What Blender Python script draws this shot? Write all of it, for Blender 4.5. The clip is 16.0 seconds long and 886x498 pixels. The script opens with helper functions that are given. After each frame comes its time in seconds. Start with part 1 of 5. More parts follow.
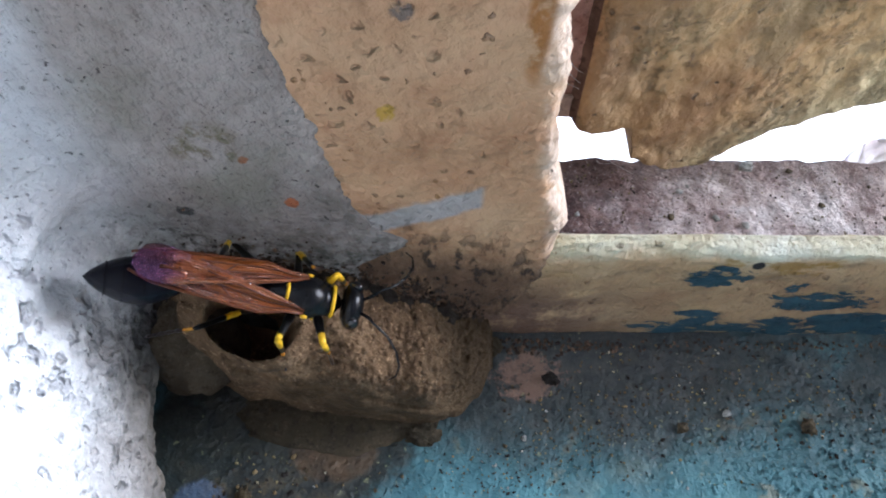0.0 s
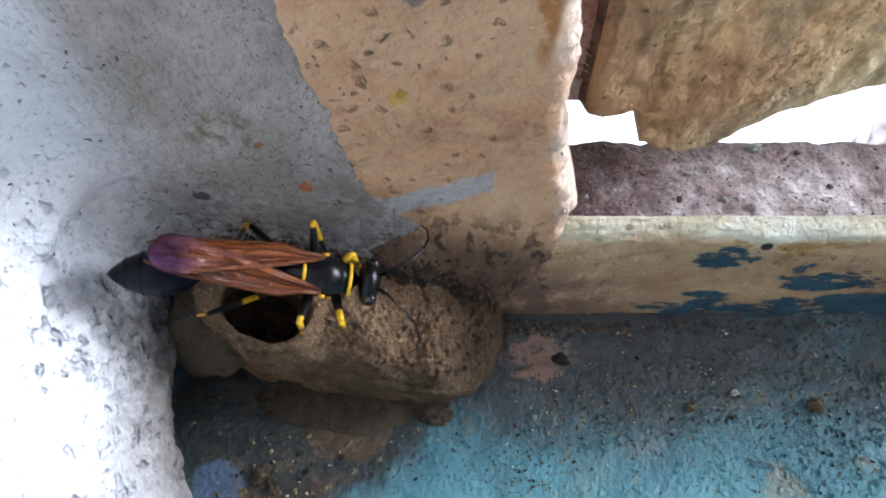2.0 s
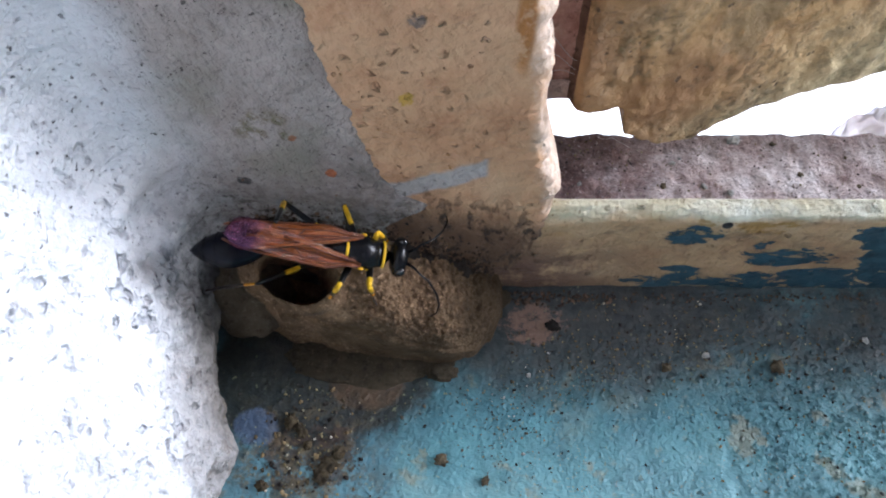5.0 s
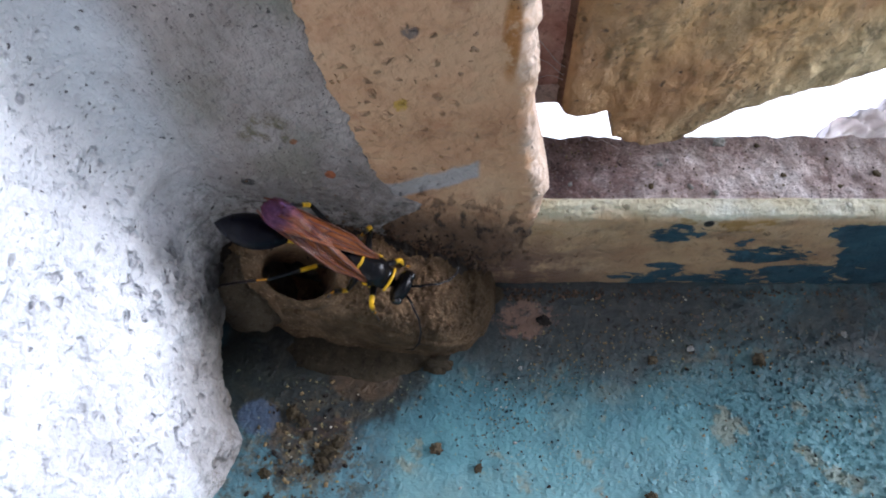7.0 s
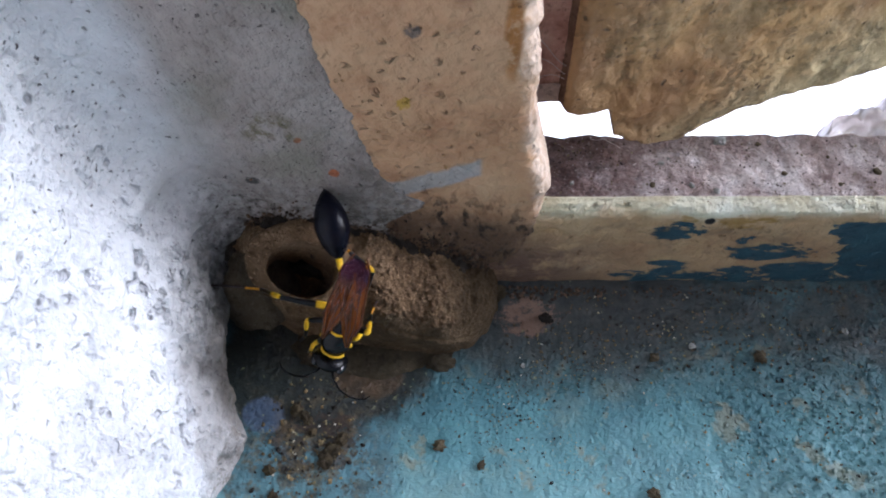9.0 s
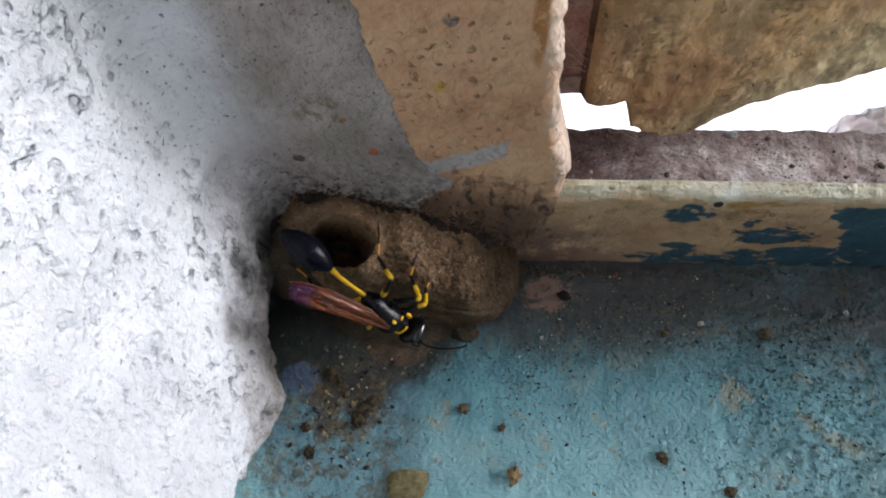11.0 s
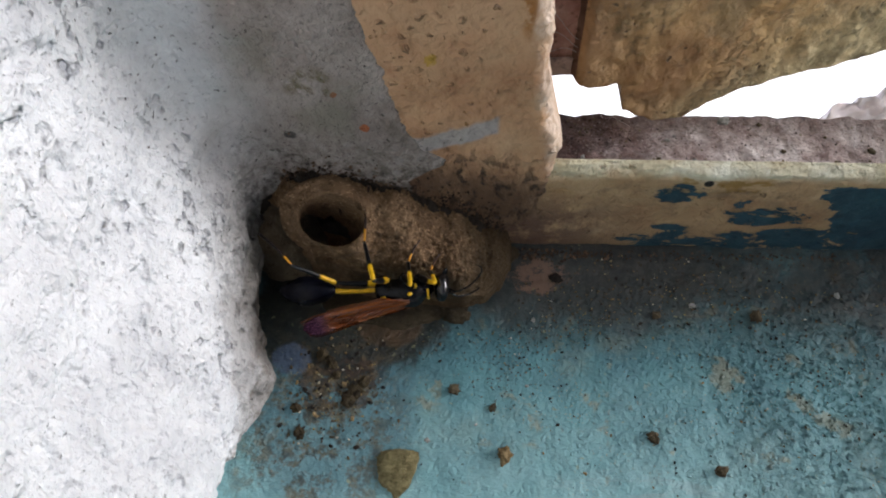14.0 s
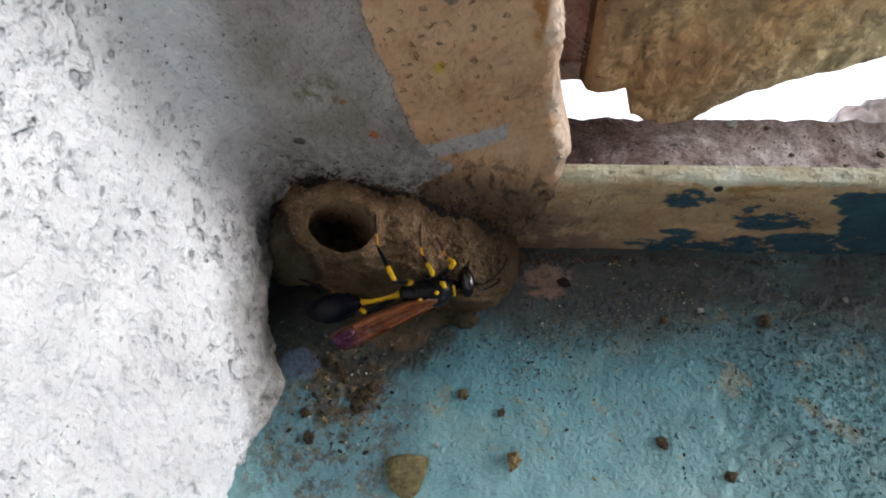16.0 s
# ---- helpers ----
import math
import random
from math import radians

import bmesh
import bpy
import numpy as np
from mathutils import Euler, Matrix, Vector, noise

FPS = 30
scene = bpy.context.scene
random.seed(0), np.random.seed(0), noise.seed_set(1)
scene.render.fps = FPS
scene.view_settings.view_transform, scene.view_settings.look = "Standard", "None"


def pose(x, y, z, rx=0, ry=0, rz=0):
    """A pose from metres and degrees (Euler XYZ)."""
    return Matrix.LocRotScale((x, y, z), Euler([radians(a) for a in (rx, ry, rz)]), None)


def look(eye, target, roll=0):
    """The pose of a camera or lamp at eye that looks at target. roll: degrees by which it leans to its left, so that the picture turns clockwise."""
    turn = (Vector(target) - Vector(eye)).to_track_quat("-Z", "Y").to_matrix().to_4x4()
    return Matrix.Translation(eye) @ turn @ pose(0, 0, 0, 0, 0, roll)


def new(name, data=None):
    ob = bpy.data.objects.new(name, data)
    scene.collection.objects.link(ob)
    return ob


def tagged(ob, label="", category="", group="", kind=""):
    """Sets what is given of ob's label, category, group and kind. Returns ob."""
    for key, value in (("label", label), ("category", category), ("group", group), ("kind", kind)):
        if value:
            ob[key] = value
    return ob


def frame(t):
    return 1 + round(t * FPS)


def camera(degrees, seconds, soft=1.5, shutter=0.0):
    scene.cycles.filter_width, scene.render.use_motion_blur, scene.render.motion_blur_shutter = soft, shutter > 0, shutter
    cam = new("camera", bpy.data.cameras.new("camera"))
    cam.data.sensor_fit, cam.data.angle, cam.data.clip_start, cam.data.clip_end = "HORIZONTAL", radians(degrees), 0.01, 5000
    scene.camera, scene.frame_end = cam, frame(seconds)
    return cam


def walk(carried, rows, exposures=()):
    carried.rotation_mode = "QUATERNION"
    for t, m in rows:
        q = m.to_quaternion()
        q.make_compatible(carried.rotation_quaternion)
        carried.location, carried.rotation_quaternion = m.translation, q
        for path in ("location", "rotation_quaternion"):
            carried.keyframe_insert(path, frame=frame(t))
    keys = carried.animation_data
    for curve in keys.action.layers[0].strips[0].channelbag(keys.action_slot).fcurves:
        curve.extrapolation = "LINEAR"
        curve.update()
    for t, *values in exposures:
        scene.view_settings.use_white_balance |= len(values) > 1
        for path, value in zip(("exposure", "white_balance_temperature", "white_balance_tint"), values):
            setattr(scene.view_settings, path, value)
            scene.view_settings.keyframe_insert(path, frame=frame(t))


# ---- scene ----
# Lengths below are in centimetres from a point on the window sill's top; S and BASE bring them into metres.
S, BASE = 0.01, 0.90
cam = camera(61.5, 16.0, soft=2.0)
PATH = [
    (0.0, -1.431, -1.674, 6.905, 31.76, -0.81, -0.00),
    (0.5, -1.465, -1.754, 6.997, 31.32, -0.22, 0.30),
    (1.0, -1.462, -1.773, 6.961, 30.84, -0.22, 0.20),
    (1.5, -1.452, -1.757, 6.967, 30.78, -0.11, 0.04),
    (2.0, -1.463, -1.740, 6.975, 30.62, -0.12, -0.01),
    (2.5, -1.444, -1.825, 7.075, 30.67, 0.11, 0.15),
    (3.0, -1.414, -1.826, 7.010, 29.90, -0.13, 0.12),
    (3.5, -1.401, -1.881, 7.001, 29.90, -0.06, 0.07),
    (3.7, -1.406, -1.901, 7.024, 30.04, 0.11, 0.16),
    (5.8, -1.169, -2.632, 8.143, 29.94, 1.58, 1.27),
    (6.0, -1.154, -2.635, 8.125, 29.83, 1.56, 1.05),
    (6.5, -1.190, -2.654, 8.173, 30.22, 1.71, 1.17),
    (7.0, -1.200, -2.608, 8.110, 30.08, 1.44, 1.01),
    (7.5, -1.209, -2.608, 8.149, 30.09, 1.52, 1.02),
    (8.0, -1.204, -2.599, 8.122, 29.95, 1.50, 0.98),
    (8.5, -1.218, -2.629, 8.140, 30.03, 1.45, 0.97),
    (9.0, -1.202, -2.667, 8.143, 30.18, 1.66, 0.99),
    (9.5, -1.308, -2.876, 8.434, 30.79, 2.56, 1.56),
    (9.7, -1.324, -2.950, 8.520, 30.64, 2.48, 1.82),
    (11.8, -1.167, -3.561, 8.562, 31.12, 2.23, 2.68),
    (12.0, -1.133, -3.613, 8.507, 31.60, 2.28, 2.63),
    (12.5, -1.146, -3.532, 8.425, 31.31, 1.97, 2.43),
    (13.0, -1.181, -3.556, 8.474, 31.35, 2.01, 2.50),
    (13.5, -1.199, -3.561, 8.426, 31.07, 2.01, 2.52),
    (14.0, -1.232, -3.572, 8.385, 31.29, 1.87, 2.58),
    (14.5, -1.228, -3.599, 8.528, 31.30, 2.29, 2.67),
    (15.0, -1.239, -3.571, 8.436, 31.22, 2.28, 2.79),
    (15.5, -1.265, -3.511, 8.411, 31.45, 2.04, 2.60),
    (16.0, -1.288, -3.508, 8.441, 31.14, 2.17, 2.68),

]
walk(cam, [(t, pose(S * x, S * y, BASE + S * z, a, b, c)) for t, x, y, z, a, b, c in PATH],
     exposures=[(0.0, 0.87, 5300, 14), (3.5, 0.99, 5320, 14), (6.0, 0.57, 5380, 17), (9.5, 0.45, 5360, 17), (12.0, 0.18, 5960, 14), (16.0, 0.16, 5960, 14)])

# ---- light ----
# A pale overcast sky. It comes in over the sash's rail and, from the right of the sill, through an unseen side left
# open.
SUN_AZ, SUN_EL = radians(81), radians(20)
world = bpy.data.worlds.new("sky")
scene.world = world
world.use_nodes = True
wn = world.node_tree.nodes
sky = wn.new("ShaderNodeTexSky")
sky.sky_type, sky.sun_disc = "NISHITA", False
sky.sun_elevation, sky.sun_rotation = SUN_EL, SUN_AZ
sky.dust_density, sky.air_density = 4.0, 0.7
wn["Background"].inputs["Strength"].default_value = 0.066
world.node_tree.links.new(sky.outputs["Color"], wn["Background"].inputs["Color"])
sun = new("sun", bpy.data.lights.new("sun", "SUN"))
sun.data.energy, sun.data.angle, sun.data.color = 2.45, radians(22), (1.0, 0.97, 0.93)
sun.matrix_world = look((math.sin(SUN_AZ) * math.cos(SUN_EL), math.cos(SUN_AZ) * math.cos(SUN_EL), math.sin(SUN_EL)), (0, 0, 0))

# ---- helpers of this scene ----
def V(x, y, z):
    return Vector((S * x, S * y, BASE + S * z))


def fbm(x, y, z=0.0, scale=1.0, octaves=4):
    return noise.fractal(Vector((x * scale, y * scale, z * scale)), 1.0, 2.0, octaves)


def smooth(a, b, v):
    k = min(1.0, max(0.0, (v - a) / (b - a)))
    return k * k * (3 - 2 * k)


def curve_at(pts, u):
    """A value read off a short table of (u, value) pairs, eased between them."""
    if u <= pts[0][0]:
        return pts[0][1]
    for (u0, v0), (u1, v1) in zip(pts, pts[1:]):
        if u <= u1:
            return v0 + (v1 - v0) * smooth(u0, u1, u)
    return pts[-1][1]


def spaced(a, b, n):
    return [a + (b - a) * i / (n - 1) for i in range(n)]


ROOM_SIDE = Vector((-0.013, -0.025, BASE + 0.08))


def finish(bm, sheet=0):
    bmesh.ops.recalc_face_normals(bm, faces=bm.faces)
    if sheet:
        bm.faces.ensure_lookup_table()
        if sum((ROOM_SIDE - f.calc_center_median()).dot(f.normal) for f in bm.faces[:sheet]) < 0:
            bmesh.ops.reverse_faces(bm, faces=bm.faces)
    for f in bm.faces:
        f.smooth = True
    return bm


def mesh_of(name, bm, material):
    me = bpy.data.meshes.new(name)
    bm.to_mesh(me)
    bm.free()
    me.materials.append(material)
    return me


def part(name, bm, material, parent=None, label="", sheet=0):
    ob = new(name, mesh_of(name, finish(bm, sheet), material))
    ob.parent = parent
    return tagged(ob, label)


def grid(name, front, us, vs, back, material, parent=None):
    """A sheet front(u, v) with the depth of a solid: its rim runs back to back(u, v), which closes it."""
    nu, nv = len(us), len(vs)
    verts = [front(u, v) for v in vs for u in us]
    faces = [(j * nu + i, j * nu + i + 1, (j + 1) * nu + i + 1, (j + 1) * nu + i) for j in range(nv - 1) for i in range(nu - 1)]
    rim = ([(i, 0) for i in range(nu)] + [(nu - 1, j) for j in range(1, nv)]
           + [(i, nv - 1) for i in range(nu - 2, -1, -1)] + [(0, j) for j in range(nv - 2, 0, -1)])
    base = len(verts)
    verts += [back(us[i], vs[j]) for i, j in rim]
    n = len(rim)
    for k in range(n):
        a, b = rim[k], rim[(k + 1) % n]
        faces.append((a[1] * nu + a[0], base + k, base + (k + 1) % n, b[1] * nu + b[0]))
    faces.append(tuple(base + k for k in range(n)))
    me = bpy.data.meshes.new(name)
    me.from_pydata([V(*p) for p in verts], [], faces)
    bm = bmesh.new()
    bm.from_mesh(me)
    bpy.data.meshes.remove(me)
    return part(name, bm, material, parent, "", (nu - 1) * (nv - 1))


def box(name, a, b, material, bevel=0.0):
    bm = bmesh.new()
    bmesh.ops.create_cube(bm, size=1)
    for v in bm.verts:
        v.co = V(*(a[i] + (b[i] - a[i]) * (v.co[i] + 0.5) for i in range(3)))
    if bevel:
        bmesh.ops.bevel(bm, geom=list(bm.edges), offset=bevel * S, segments=2, affect="EDGES")
    ob = new(name, mesh_of(name, bm, material))
    return ob


# ---- materials ----
class Mat:
    """A procedural material; lengths of its textures are in centimetres of the place (or of the thing, own=True)."""

    def __init__(self, name, own=False):
        self.m = bpy.data.materials.new(name)
        self.m.use_nodes = True
        self.t = self.m.node_tree
        self.b = self.t.nodes["Principled BSDF"]
        co = self.node("ShaderNodeTexCoord").outputs["Object"] if own else self.node("ShaderNodeNewGeometry").outputs["Position"]
        mp = self.node("ShaderNodeVectorMath", operation="SCALE")
        mp.inputs["Scale"].default_value = 100.0
        self.link(co, mp.inputs[0])
        self.co = mp.outputs["Vector"]
        if not own:
            off = self.node("ShaderNodeVectorMath", operation="SUBTRACT")
            off.inputs[1].default_value = (0, 0, BASE * 100)
            self.link(self.co, off.inputs[0])
            self.co = off.outputs["Vector"]
        sep = self.node("ShaderNodeSeparateXYZ")
        self.link(self.co, sep.inputs[0])
        self.x, self.y, self.z = sep.outputs

    def node(self, kind, **props):
        n = self.t.nodes.new(kind)
        if "operation" in props:
            n.operation = props["operation"]
        return n

    def link(self, a, b):
        self.t.links.new(a, b)

    def put(self, socket, v):
        if isinstance(v, bpy.types.NodeSocket):
            self.link(v, socket)
        elif isinstance(v, (tuple, list)):
            socket.default_value = (*v, 1.0) if len(v) == 3 and socket.type == "RGBA" else v
        else:
            socket.default_value = v

    def noise(self, scale, detail=4.0, rough=0.55, distort=0.0, stretch=None, shift=0.0):
        co = self.co
        if stretch or shift:
            mp = self.node("ShaderNodeMapping")
            mp.inputs["Scale"].default_value = stretch or (1, 1, 1)
            mp.inputs["Location"].default_value = (shift, shift * 0.7, shift * 1.3)
            self.link(co, mp.inputs["Vector"])
            co = mp.outputs["Vector"]
        n = self.node("ShaderNodeTexNoise")
        self.link(co, n.inputs["Vector"])
        for k, v in (("Scale", scale), ("Detail", detail), ("Roughness", rough), ("Distortion", distort)):
            n.inputs[k].default_value = v
        return n.outputs["Fac"]

    def cells(self, scale):
        n = self.node("ShaderNodeTexVoronoi")
        wob = self.node("ShaderNodeTexNoise")
        self.link(self.co, wob.inputs["Vector"])
        wob.inputs["Scale"].default_value = scale * 1.3
        off = self.node("ShaderNodeVectorMath", operation="SCALE")
        off.inputs["Scale"].default_value = 1.1 / scale
        self.link(wob.outputs["Color"], off.inputs[0])
        total = self.node("ShaderNodeVectorMath", operation="ADD")
        self.link(self.co, total.inputs[0])
        self.link(off.outputs["Vector"], total.inputs[1])
        self.link(total.outputs["Vector"], n.inputs["Vector"])
        n.inputs["Scale"].default_value = scale
        # some cells keep a smaller mark than others
        return self.math("ADD", n.outputs["Distance"], self.math("MULTIPLY", self.noise(scale * 0.6, 2, shift=scale), 0.25), False)

    def math(self, op, a, b=0.0, clamp=False):
        n = self.node("ShaderNodeMath", operation=op)
        n.use_clamp = clamp
        self.put(n.inputs[0], a)
        self.put(n.inputs[1], b)
        return n.outputs[0]

    def step(self, v, a, b, lo=0.0, hi=1.0):
        n = self.node("ShaderNodeMapRange")
        n.interpolation_type = "SMOOTHSTEP"
        self.put(n.inputs["Value"], v)
        for k, w in (("From Min", a), ("From Max", b), ("To Min", lo), ("To Max", hi)):
            n.inputs[k].default_value = w
        return n.outputs["Result"]

    def blob(self, x, y, z, rx, ry, rz, soft=0.4):
        """1 inside an ellipsoid about a place, 0 outside."""
        s = 0.0
        for a, c, r in ((self.x, x, rx), (self.y, y, ry), (self.z, z, rz)):
            d = self.math("DIVIDE", self.math("SUBTRACT", a, c), r)
            s = self.math("ADD", self.math("MULTIPLY", d, d), s)
        return self.step(s, 1.0 + soft, 1.0 - soft)

    def spot(self, x, y, z, r, rz=None):
        """A small stain with a broken outline."""
        b = self.blob(x, y, z, r, 0.5, rz or r, 0.95)
        return self.step(self.math("ADD", b, self.math("MULTIPLY", self.math("SUBTRACT", self.noise(9.0, 4, 0.7, shift=x), 0.5), 1.8)), 0.55, 0.9)

    def ramp(self, fac, *stops):
        n = self.node("ShaderNodeValToRGB")
        e = n.color_ramp.elements
        while len(e) < len(stops):
            e.new(0.5)
        for el, (p, c) in zip(e, stops):
            el.position, el.color = p, (*c, 1.0)
        self.link(fac, n.inputs["Fac"])
        return n.outputs["Color"]

    def mix(self, fac, a, b):
        n = self.node("ShaderNodeMix")
        n.data_type = "RGBA"
        self.put(n.inputs["Factor"], fac)
        self.put(n.inputs[6], a)
        self.put(n.inputs[7], b)
        return n.outputs[2]

    def bump(self, height, depth, after=None, strength=1.0):
        n = self.node("ShaderNodeBump")
        n.inputs["Distance"].default_value = depth * S
        n.inputs["Strength"].default_value = strength
        self.link(height, n.inputs["Height"])
        if after:
            self.link(after, n.inputs["Normal"])
        return n.outputs["Normal"]

    def done(self, colour, rough=0.8, normal=None, metal=0.0, spec=0.5, coat=0.0):
        self.put(self.b.inputs["Base Color"], colour)
        self.put(self.b.inputs["Roughness"], rough)
        self.put(self.b.inputs["Metallic"], metal)
        self.put(self.b.inputs["Specular IOR Level"], spec)
        self.b.inputs["Coat Weight"].default_value = coat
        if normal:
            self.link(normal, self.b.inputs["Normal"])
        return self.m


def plaster_material():
    """White lime plaster on the reveal, grey with grime where it runs on over the frame: pits, mould dots, rust spots;
    shade of hollows and foot is in the colour.
    """
    m = Mat("white_plaster")
    base = m.ramp(m.noise(1.3, 4, 0.5), (0.32, (0.65, 0.67, 0.69)), (0.6, (0.785, 0.81, 0.825)))
    # the float work's hollows: shade and grime in the colour, more towards the window
    hollow = m.math("MULTIPLY", m.step(m.noise(7.0, 2.0, 0.5, shift=83), 0.46, 0.28), m.step(m.noise(1.1, 3, shift=57), 0.38, 0.58, 0.25, 1.0))
    hollow = m.math("MULTIPLY", hollow, m.step(m.math("ADD", m.y, m.math("MULTIPLY", m.noise(0.9, 3, shift=61), 1.4)), -0.9, 0.9, 0.25, 1.0))
    hollow = m.math("MULTIPLY", hollow, m.step(m.y, 1.45, 1.1))
    base = m.mix(m.math("MULTIPLY", hollow, 0.50), base, (0.22, 0.235, 0.28))
    grains = m.noise(11.0, 3, 0.6)
    edge = m.math("ADD", m.x, m.math("MULTIPLY", m.noise(1.2, 5, shift=6), 0.9))
    face = m.math("MULTIPLY", m.step(edge, -3.9, -2.9), m.step(m.y, 1.0, 1.4))
    skim = m.ramp(m.noise(1.5, 6, 0.65, shift=2), (0.28, (0.185, 0.158, 0.137)), (0.5, (0.305, 0.268, 0.240)), (0.72, (0.42, 0.375, 0.342)))
    grime = m.step(m.noise(0.8, 5, 0.6, shift=3), 0.48, 0.64, 0.0, 0.6)
    skim = m.mix(grime, skim, (0.21, 0.205, 0.155))
    base = m.mix(face, base, skim)
    # brown dirt above the nest, ragged and speckled
    bits = m.math("MULTIPLY", m.math("MULTIPLY", m.step(m.math("ADD", m.z, m.math("MULTIPLY", m.x, 0.35)), 1.15, 0.75), face), m.step(m.noise(7.5, 6, 0.72, shift=91), 0.52, 0.60))
    base = m.mix(m.math("MULTIPLY", bits, 0.85), base, (0.04, 0.028, 0.02))
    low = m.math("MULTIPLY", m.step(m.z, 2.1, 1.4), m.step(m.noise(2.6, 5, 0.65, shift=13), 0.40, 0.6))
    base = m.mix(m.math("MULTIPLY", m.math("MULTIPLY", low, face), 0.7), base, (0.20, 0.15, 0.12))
    # dirty foot, darker towards the nest: shade is put into its colour
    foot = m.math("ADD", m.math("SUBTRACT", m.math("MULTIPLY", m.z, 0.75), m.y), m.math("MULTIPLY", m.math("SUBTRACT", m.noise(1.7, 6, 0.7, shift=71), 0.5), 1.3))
    deep_shade = m.math("MULTIPLY", m.step(foot, 0.85, 0.05), m.step(m.z, 1.6, 0.9))
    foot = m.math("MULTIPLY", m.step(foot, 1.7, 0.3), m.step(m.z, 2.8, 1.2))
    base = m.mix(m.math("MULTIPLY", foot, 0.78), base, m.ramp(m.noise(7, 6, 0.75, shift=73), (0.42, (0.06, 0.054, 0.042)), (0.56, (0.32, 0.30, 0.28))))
    base = m.mix(m.math("MULTIPLY", deep_shade, 0.85), base, m.ramp(m.noise(5, 5, 0.7, shift=75), (0.35, (0.025, 0.024, 0.018)), (0.65, (0.10, 0.095, 0.075))))
    # a drab stain where the reveal meets the sill
    stain = m.step(m.math("ADD", m.blob(-3.8, -0.05, 0.0, 1.3, 1.2, 1.4, 0.9), m.math("MULTIPLY", m.math("SUBTRACT", m.noise(2.4, 6, 0.65, shift=23), 0.5), 1.5)), 0.35, 0.85)
    base = m.mix(m.math("MULTIPLY", stain, 0.5), base, m.ramp(m.noise(3, 5, 0.6, shift=29), (0.35, (0.13, 0.118, 0.10)), (0.65, (0.32, 0.295, 0.27))))
    # dirt splashed along the foot of the reveal
    splash = m.math("MULTIPLY", m.step(m.math("ADD", m.z, m.math("MULTIPLY", m.noise(1.6, 4, shift=113), 0.7)), 1.25, 0.45), m.step(m.noise(6.5, 6, 0.75, shift=111), 0.50, 0.60))
    base = m.mix(m.math("MULTIPLY", splash, 0.7), base, (0.12, 0.10, 0.075))
    dots = m.math("MULTIPLY", m.step(m.cells(2.6), 0.17, 0.13), m.step(m.noise(1.1, 2, shift=9), 0.52, 0.56))
    fine = m.math("MULTIPLY", m.step(m.cells(8.0), 0.27, 0.19), m.step(m.noise(1.2, 3, shift=5), 0.46, 0.54))
    tiny = m.math("MULTIPLY", m.step(m.cells(15.0), 0.31, 0.22), m.step(m.noise(1.7, 2, shift=25), 0.42, 0.52))
    dark = m.math("MAXIMUM", m.math("MULTIPLY", dots, 0.7), m.math("MAXIMUM", m.math("MULTIPLY", fine, 0.8), m.math("MULTIPLY", tiny, 0.4)))
    pits = m.math("MULTIPLY", m.math("MULTIPLY", m.step(m.cells(6.0), 0.235, 0.175), m.step(m.z, 3.0, 2.1)), m.math("MULTIPLY", m.step(m.y, 0.6, 1.2), m.step(m.noise(1.3, 2, shift=121), 0.40, 0.48)))
    dark = m.math("MAXIMUM", dark, pits)
    dark = m.math("MULTIPLY", dark, m.step(m.y, -0.4, 1.1, 0.42, 1.0))
    base = m.mix(dark, base, (0.06, 0.055, 0.05))
    base = m.mix(m.spot(-2.47, 1.52, 2.46, 0.06), base, (0.36, 0.12, 0.05))
    base = m.mix(m.spot(-2.72, 1.52, 2.95, 0.045), base, (0.28, 0.12, 0.06))
    base = m.mix(m.spot(-3.28, 1.52, 2.32, 0.08), base, (0.07, 0.065, 0.06))
    base = m.mix(m.math("MULTIPLY", m.blob(-2.95, 1.52, 3.1, 0.25, 0.5, 0.22, 0.8), m.step(m.noise(4, 5, 0.7), 0.42, 0.6)), base, (0.15, 0.13, 0.08))
    h = m.math("ADD", m.math("MULTIPLY", m.noise(6.0, 3, 0.55, shift=41), 0.75), m.math("MULTIPLY", grains, 0.40))
    h = m.math("SUBTRACT", h, m.math("ADD", m.math("MULTIPLY", dark, 0.6), m.math("MULTIPLY", hollow, 0.55)))
    return m.done(base, 0.92, m.bump(h, 0.14), spec=0.25)


